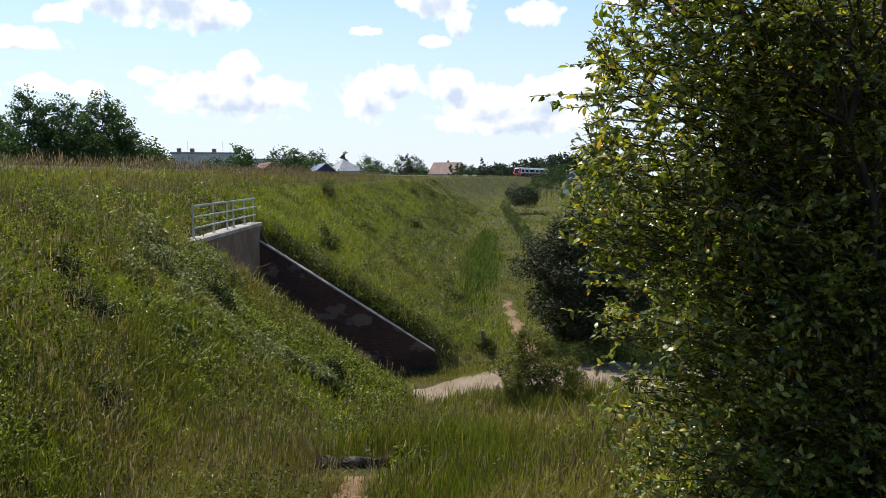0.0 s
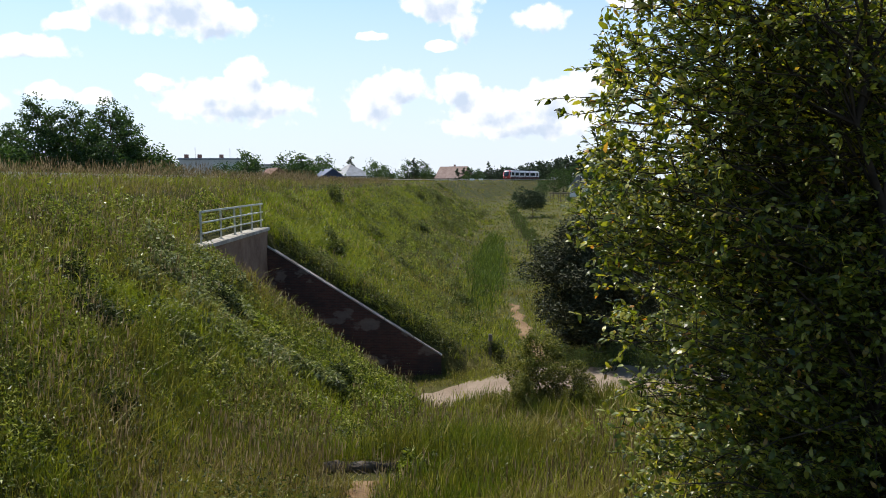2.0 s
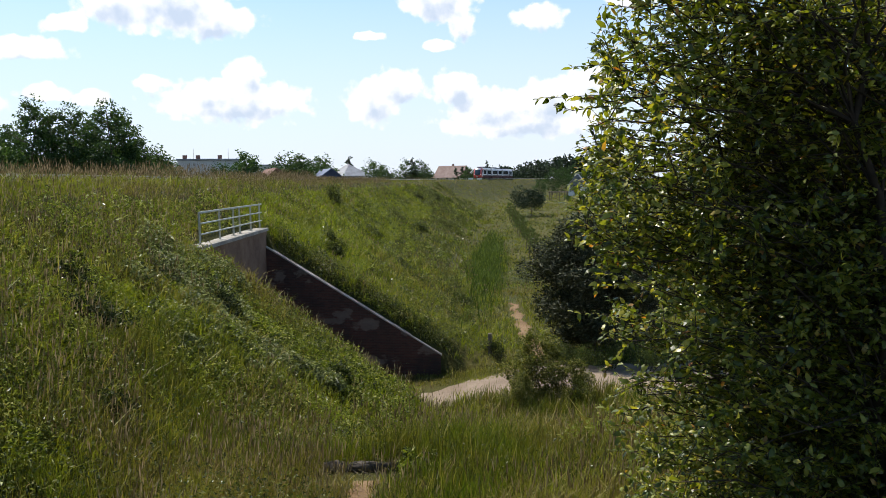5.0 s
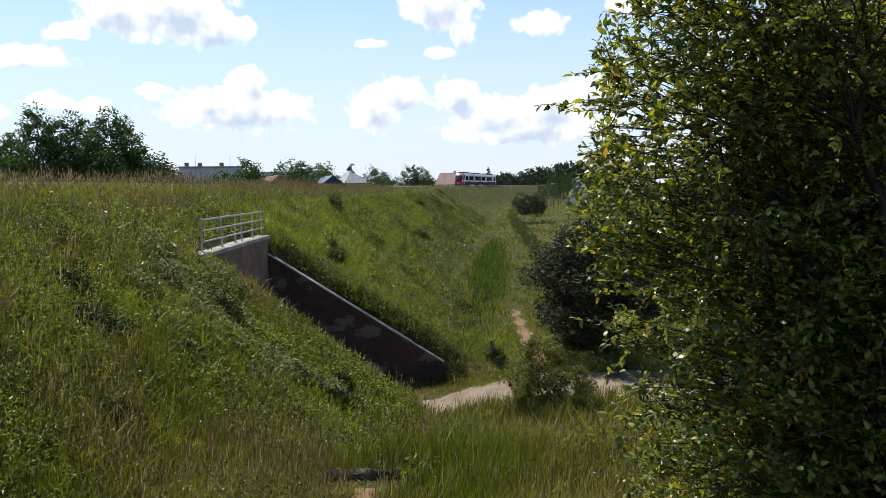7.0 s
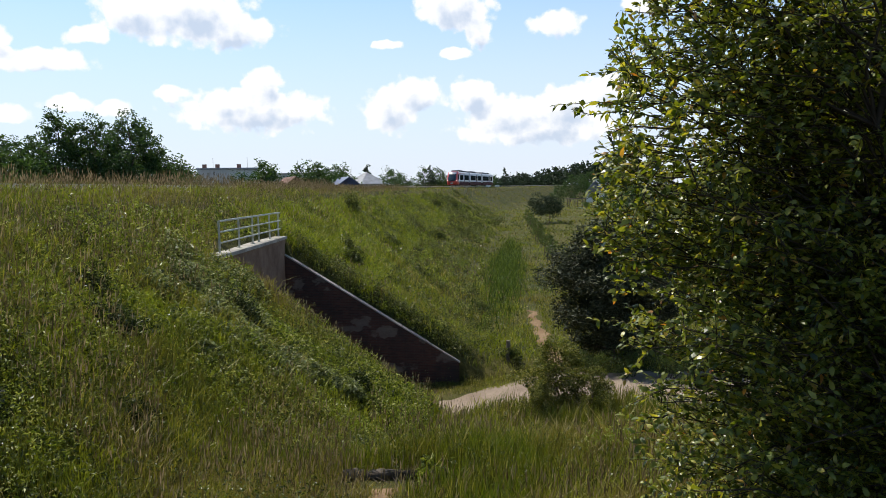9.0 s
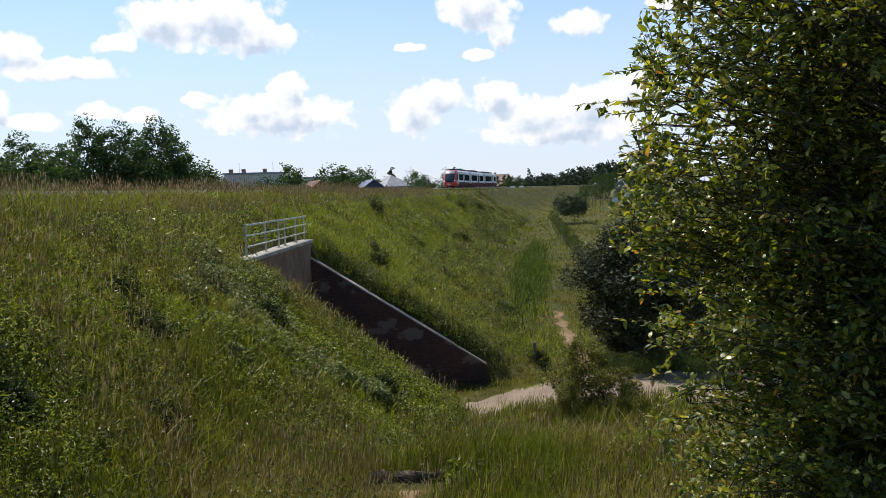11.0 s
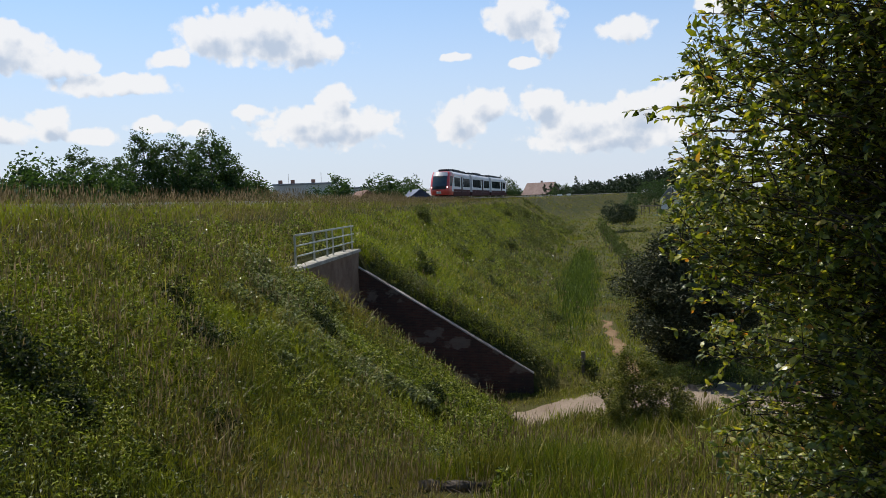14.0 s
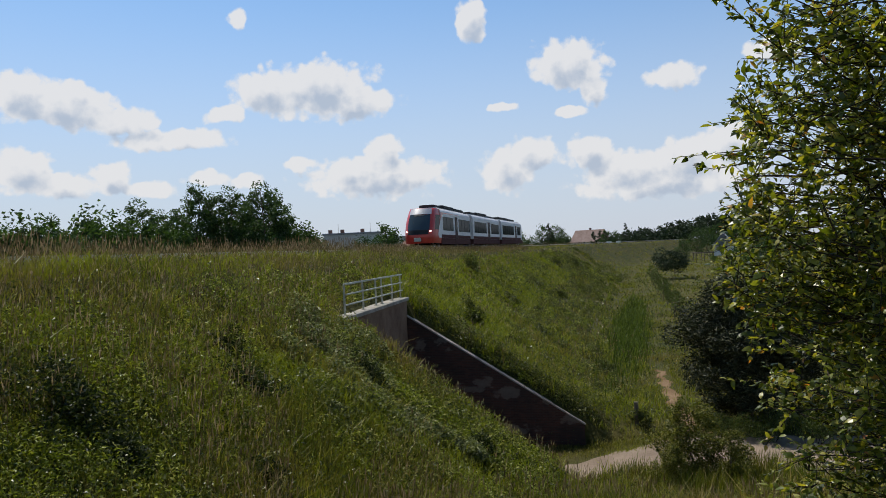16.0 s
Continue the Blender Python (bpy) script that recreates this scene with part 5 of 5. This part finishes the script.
def build_fruit_tree():
    """The near tree: several stems, arching limbs, twigs with alternate leaves."""
    t = thing("fruit_tree", "near leafy plum tree with glossy leaves and thin stems", "tree")
    g = np.random.default_rng(23)
    base = np.array([3.1, 5.0, gz(3.1, 5.0) - 0.1])
    segs, twigs = [], []

    def limb(p, q, r0, r1, n=7, sag=0.0, wob=0.05):
        pts = [p + (q - p) * i / n + (g.normal(size=3) * wob if 0 < i < n else 0) + np.array([0, 0, sag * math.sin(math.pi * i / n)]) for i in range(n + 1)]
        for i in range(n):
            segs.append((pts[i], pts[i + 1], r0 + (r1 - r0) * i / n, r0 + (r1 - r0) * (i + 1) / n))
        return pts

    stems = []
    for dx, dy, lx, ly, top in ((0, 0, -0.25, 0.0, 10.9), (0.12, 0.1, 0.5, 0.6, 11.2), (-0.1, 0.15, -0.9, 0.5, 10.7), (0.3, -0.1, 1.3, -0.2, 11.2), (0.2, 0.3, 0.9, 1.4, 11.4), (-0.05, -0.1, -0.7, -0.5, 10.5)):
        p = base + [dx, dy, 0]
        stems.append(limb(p, np.array([p[0] + lx, p[1] + ly, top]), 0.045, 0.012, 12, 0, 0.04))
    edge = [(6.4, 0.235), (6.8, 0.235), (7.2, 0.245), (7.6, 0.225), (7.8, 0.205), (8.24, 0.195), (8.45, 0.18), (8.65, 0.15), (8.8, 0.16), (9.0, 0.175), (9.2, 0.19), (9.6, 0.193),
            (9.9, 0.197), (10.1, 0.22), (10.4, 0.265), (10.8, 0.32), (11.5, 0.36)]
    ez, ev = [a for a, _ in edge], [b for _, b in edge]
    for k in range(740):
        st = stems[int(g.integers(0, len(stems)))]
        z = g.uniform(8.2, 11.0) if k % 2 else g.uniform(6.0, 8.6)
        i = int(np.clip(np.searchsorted([q[2] for q in st], z - g.uniform(0.5, 1.7)), 1, len(st) - 2))
        p = st[i]
        y = g.uniform(4.0, 6.3)
        if z > 10.25 and g.uniform() < 0.88:
            continue
        lo = float(np.interp(z, ez, ev)) * y + abs(g.normal()) * 0.16
        u = g.uniform(0, 1) ** (1.9 if k % 2 else 1.2)
        x = lo + 0.03 + u * (0.70 * y + 0.3 - lo)
        q = np.array([x, y, z])
        pts = limb(p, q, 0.010, 0.003, 6, 0.16, 0.05)
        for j in range(2, 7):
            for _ in range(2 if j < 6 else 3):
                way = unit((g.normal(size=(1, 3)) * [0.8, 0.8, 0.55] + (q - p)[None] / np.linalg.norm(q - p) * 0.7))[0]
                tip = pts[j] + way * g.uniform(0.18, 0.42)
                if g.uniform() < 0.9:
                    tip[0] = max(tip[0], float(np.interp(tip[2], ez, ev)) * tip[1] + abs(g.normal()) * 0.10 - 0.03)
                twigs.append((pts[j], tip))
    # long shoots that stand out of the crown and sway
    shoot_rows = []
    for p, q in (((1.3, 4.6, 9.25), (0.66, 4.75, 9.36)), ((1.25, 4.5, 9.3), (0.80, 4.6, 9.38)), ((1.3, 4.8, 10.3), (1.02, 4.7, 10.95)), ((1.25, 4.7, 9.9), (0.92, 4.6, 10.35)), ((1.1, 4.7, 8.6), (0.74, 4.6, 8.72)),
                 ((1.15, 4.6, 9.0), (0.80, 4.7, 9.1)), ((1.25, 4.8, 9.95), (0.78, 4.75, 10.42)), ((1.2, 4.5, 7.5), (0.98, 4.4, 7.42))):
        p, q = np.array(p), np.array(q)
        shoot_rows.append((p, q))
    def leafed(rows):
        LP, LA = [], []
        for a, b in rows:
            w = b - a
            n = max(4, int(np.linalg.norm(w) / 0.0175))
            for i in range(n):
                LP.append(a + w * (i + 0.6) / n + g.normal(size=3) * 0.006)
                LA.append(unit((w / np.linalg.norm(w) * 0.6 + g.normal(size=3) * 0.55 + np.array([0, 0, -0.1]))[None])[0])
        LP, LA = np.array(LP), np.array(LA)
        return leaf_cloud(LP, 0.053 * rng.uniform(0.5, 1.4, len(LP)), 0.62, True, LA, 0.16, 0.46)

    segs += [(a, b, 0.0035, 0.0015) for a, b in twigs]
    child("bough", mesh_of("bough", *tubes(segs, 5), M["twig"], True), t, "thin dark stems and twigs")
    child("leaves", mesh_of("leaves", *leafed(twigs), M["plum"]), t, "pointed oval green leaves")
    shoots = []
    for p, q in shoot_rows:
        segs = []
        pts = limb(np.zeros(3), q - p, 0.006, 0.002, 6, 0.02, 0.012)
        rows = []
        for j in range(6):
            rows += [(pts[j], pts[j + 1]), (pts[j], pts[j] + (q - p) * 0.15 + g.normal(size=3) * 0.05)]
        sh = child("shoot", mesh_of("shoot", *tubes(segs, 5), M["twig"], True), t, "long leafy shoot standing out of the crown", Matrix.Translation(p))
        tagged(child("leaf_spray", mesh_of("leaf_spray", *leafed(rows), M["plum"]), sh), kind="stuff")
        shoots.append(sh)
    return shoots


def build_log():
    b = thing("fallen_log", "weathered broken log lying in the grass", "log")
    x, y = -1.45, 12.1
    z = max(gz(x - 0.6, y), gz(x + 0.6, y)) + 0.12
    p, q = np.array([x - 0.62, y, z + 0.02]), np.array([x + 0.68, y + 0.1, z])
    p, q = p - [0.05, 0, 0.05], q + [0.12, 0, -0.06]
    cuts = [p + (q - p) * u + rng.normal(size=3) * [0, 0.015, 0.018] for u in np.linspace(0, 1, 8)]
    rads = [0.075, 0.10, 0.085, 0.105, 0.08, 0.09, 0.07, 0.045]
    child("bole", mesh_of("bole", *loft(cuts, rads, 11), M["deadwood"], True), b, "split grey-brown bole")
    tw = []
    for i in range(60):
        a = p + (q - p) * rng.uniform(0.1, 1.25)
        tw.append((a, a + np.array([rng.uniform(-0.3, 0.9), rng.uniform(-0.5, 0.2), rng.uniform(-0.2, 0.16)]), 0.009, 0.003))
    child("twig", mesh_of("twig", *tubes(tw, 5), M["deadwood"]), b, "dry brown broken twigs")


# ---- houses ----
def house(az, dist, w, l, eaves, ridge, turn, wall, roof, label, hip=False, wins=3, chimney=True, z=None):
    x, y = at_bearing(az, dist)
    z = gz(x, y) if z is None else z
    h = thing("house", label, "house", at=pose(x, y, z - 0.2, 0, 0, turn))
    bm = solid([(-w / 2, -l / 2, 0), (w / 2, -l / 2, 0), (w / 2, l / 2, 0), (-w / 2, l / 2, 0), (-w / 2, -l / 2, eaves), (w / 2, -l / 2, eaves), (w / 2, l / 2, eaves), (-w / 2, l / 2, eaves)]
               + ([] if hip else [(0, -l / 2, ridge - 0.15), (0, l / 2, ridge - 0.15)]),
               [(0, 1, 5, 4) if hip else (0, 1, 5, 8, 4), (1, 2, 6, 5), (2, 3, 7, 6) if hip else (2, 3, 7, 9, 6), (3, 0, 4, 7)])
    wl = part("wall", bm, M[wall], h)
    o, k = 0.5, (0.5 * min(w, l) * 0.9 if hip else -0.4)
    drop = eaves - o * (ridge - eaves) / (w / 2)
    ex, ey = w / 2 + o, l / 2 + (o if hip else 0.0)
    top = [(-ex, -ey - (0 if hip else 0.4), drop), (ex, -ey - (0 if hip else 0.4), drop), (ex, ey + (0 if hip else 0.4), drop), (-ex, ey + (0 if hip else 0.4), drop), (0, -l / 2 + k, ridge), (0, l / 2 - k, ridge)]
    low = [(a, b, c - 0.18) for a, b, c in top]
    bm = solid(top + low, [(0, 4, 5, 3), (1, 2, 5, 4), (0, 1, 4), (2, 3, 5), (6, 9, 11, 10), (7, 10, 11, 8), (6, 10, 7), (8, 11, 9), (0, 3, 9, 6), (1, 7, 8, 2), (0, 6, 7, 1), (2, 8, 9, 3)])
    rf = part("roof", bm, M[roof], h)
    if chimney:
        part("chimney", box(0.3, 0.9, -0.4, 0.4, ridge - 1.0, ridge + 0.8), M["roof_brown"], rf, bevel=0.03)
    for i in range(wins):
        a = -l / 2 + l * (i + 0.5) / wins
        for sx in (-1, 1):
            win = part("window", box(min(sx * w / 2, sx * (w / 2 + 0.05)), max(sx * w / 2, sx * (w / 2 + 0.05)), a - 0.6, a + 0.6, eaves - 1.9, eaves - 0.5), M["sign"], wl)
            xs = sorted((sx * (w / 2 + 0.03), sx * (w / 2 + 0.06)))
            part("pane", box(*xs, a - 0.5, a + 0.5, eaves - 1.8, eaves - 0.6), M["pane"], win)
    if not hip:
        for zc in ([eaves + 0.9] if ridge - eaves > 2.5 else []) + [eaves - 1.2]:
            for xc in (-1.1, 1.1):
                win = part("window", box(xc - 0.5, xc + 0.5, -l / 2 - 0.05, -l / 2, zc - 0.6, zc + 0.6), M["sign"], wl)
                part("pane", box(xc - 0.42, xc + 0.42, -l / 2 - 0.07, -l / 2 - 0.03, zc - 0.52, zc + 0.52), M["pane"], win)
    return h


def build_village():
    # long flat-roofed block, with stacks and aerials
    x, y = at_bearing(-17.9, 190)
    b = thing("apartment_block", "long pale grey flat-roofed building behind the railway", "building", at=pose(x, y, 1.0, 0, 0, 17))
    wl = part("wall", box(-6, 8.5, -5, 5, -0.5, 13.2), M["wall_grey"], b, bevel=0.03)
    part("wall", box(8.6, 26, -4, 4, -0.5, 11.9), M["wall_grey"], b, bevel=0.03)
    part("roof", box(-6.3, 8.55, -5.3, 5.3, 13.2, 13.6), M["roof_grey"], b, bevel=0.03)
    part("roof", box(8.65, 26.3, -4.3, 4.3, 11.9, 12.2), M["roof_grey"], b, bevel=0.03)
    for xc in (-4.5, -1.5, 3.5):
        part("chimney", box(xc - 0.5, xc + 0.5, -0.4, 0.4, 13.6, 14.6), M["roof_brown"], b, bevel=0.03)
    for xc in (-2.5, 5.5):
        part("aerial", rod((xc, 0, 13.5), (xc, 0, 16.2), 0.04), M["steel"], b)
    for i in range(5):
        for zc in (5.0, 9.0):
            part("window", box(-5 + i * 2.7, -3.6 + i * 2.7, -5.06, -4.98, zc - 0.7, zc + 0.7), M["pane"], wl)
    house(-13.2, 150, 9, 11, 7.4, 10.9, 24, "wall_white", "roof_brown", "house with a brown tiled roof behind the railway", chimney=False)
    house(-9.2, 165, 10, 11, 7.5, 11.0, 20, "wall_white", "roof_blue", "house with a dark blue roof", chimney=False)
    house(-7.55, 210, 8.2, 8.2, 9.8, 12.7, 40, "wall_white", "roof_grey", "house with a pale grey pyramid roof", hip=True, chimney=False)
    house(0.35, 340, 11, 13.5, 9.6, 14.5, 62, "wall_white", "roof_red", "house with a faded red roof beside the line")
    house(9.75, 300, 6.5, 9, 4.8, 9.0, -14, "wall_white", "roof_grey", "white gabled house with a grey roof in a garden", chimney=False)
    # pergola in the garden
    x, y = at_bearing(8.3, 235)
    p = thing("pergola", "pale timber garden pergola on the lawn", "pergola", at=pose(x, y, gz(x, y), 0, 0, 8))
    for a in (-2.4, 0, 2.4):
        for b in (-1.3, 1.3):
            part("post", box(a - 0.09, a + 0.09, b - 0.09, b + 0.09, -0.1, 2.5), M["timber"], p)
    for b in (-1.3, 1.3):
        part("beam", box(-2.9, 2.9, b - 0.07, b + 0.07, 2.5, 2.7), M["timber"], p)
    for a in np.arange(-2.6, 2.7, 0.65):
        part("rafter", box(a - 0.05, a + 0.05, -1.7, 1.7, 2.703, 2.82), M["timber"], p)
    # garden fence along the low ground
    f = thing("garden_fence", "thin wire garden fence with timber posts", "fence")
    pts = [(9.9 + i * 0.21, 78 + i * 6.0) for i in range(12)]
    for x, y in pts:
        part("post", rod((x, y, gz(x, y) - 0.1), (x, y, gz(x, y) + 1.45), 0.05), M["timber"], f)
    for zc in (0.6, 1.35):
        for (x, y), (u, v) in zip(pts, pts[1:]):
            part("wire", rod((x, y, gz(x, y) + zc), (u, v, gz(u, v) + zc), 0.008, sides=4), M["steel"], f)
    # short boundary posts by the road
    for x, y in ((1.95, 36.2),):
        part("post", box(x - 0.09, x + 0.09, y - 0.09, y + 0.09, gz(x, y) - 0.1, gz(x, y) + 1.1), M["timber"],
             thing("boundary_post", "weathered grey timber post in the grass", "post"), bevel=0.02)
    # plates beside the line
    for s, d in ((188, 4.2), (205, 4.2)):
        c = on_line(s, d)
        t = thing("trackside_sign", "small blank white plate beside the railway", "sign")
        part("post", rod((c.x, c.y, 8.5), (c.x, c.y, 9.3), 0.04), M["galv"], t)
        part("plate", box(c.x - 0.75, c.x + 0.75, c.y - 0.06, c.y - 0.03, 9.0, 9.55), M["sign"], t)


build_village()
build_trees()
build_bushes()
build_log()
shoots = build_fruit_tree()
build_grass()


# ---- what moves ----
def motions():
    rows = []
    for i in range(33):
        t = i * 0.5
        k = 16.0 - t
        s = 18.2 + 19.39 * k - 0.073 * k * k
        p = on_line(s, 0, RAIL_Z)
        rows.append((t, pose(p.x, p.y, p.z, 0, 0, -math.degrees(s / R))))
    walk(train, rows)
    # the wind rocks the long shoots: seconds, degrees downwards
    gusts = [(0, 0), (1, 0), (2, 2.5), (2.5, 4), (3, 3), (4, 1.5), (5, 0), (6.3, -0.5), (7, -4), (7.5, -4), (8, -3.5), (8.5, -1), (9, -1.5), (10, 0), (11.5, -1.5), (12, -2), (13, 0), (13.5, -2), (14, -1.5), (15, 0), (16, 1)]
    for i, sh in enumerate(shoots):
        p = sh.location.copy()
        k = (1.0, 0.9, 0.5, 0.6, 0.8, 0.8, 0.4, 0.5)[i]
        walk(sh, [(t, pose(p.x, p.y, p.z, 0.3 * k * a, -k * a, 0)) for t, a in gusts])


motions()
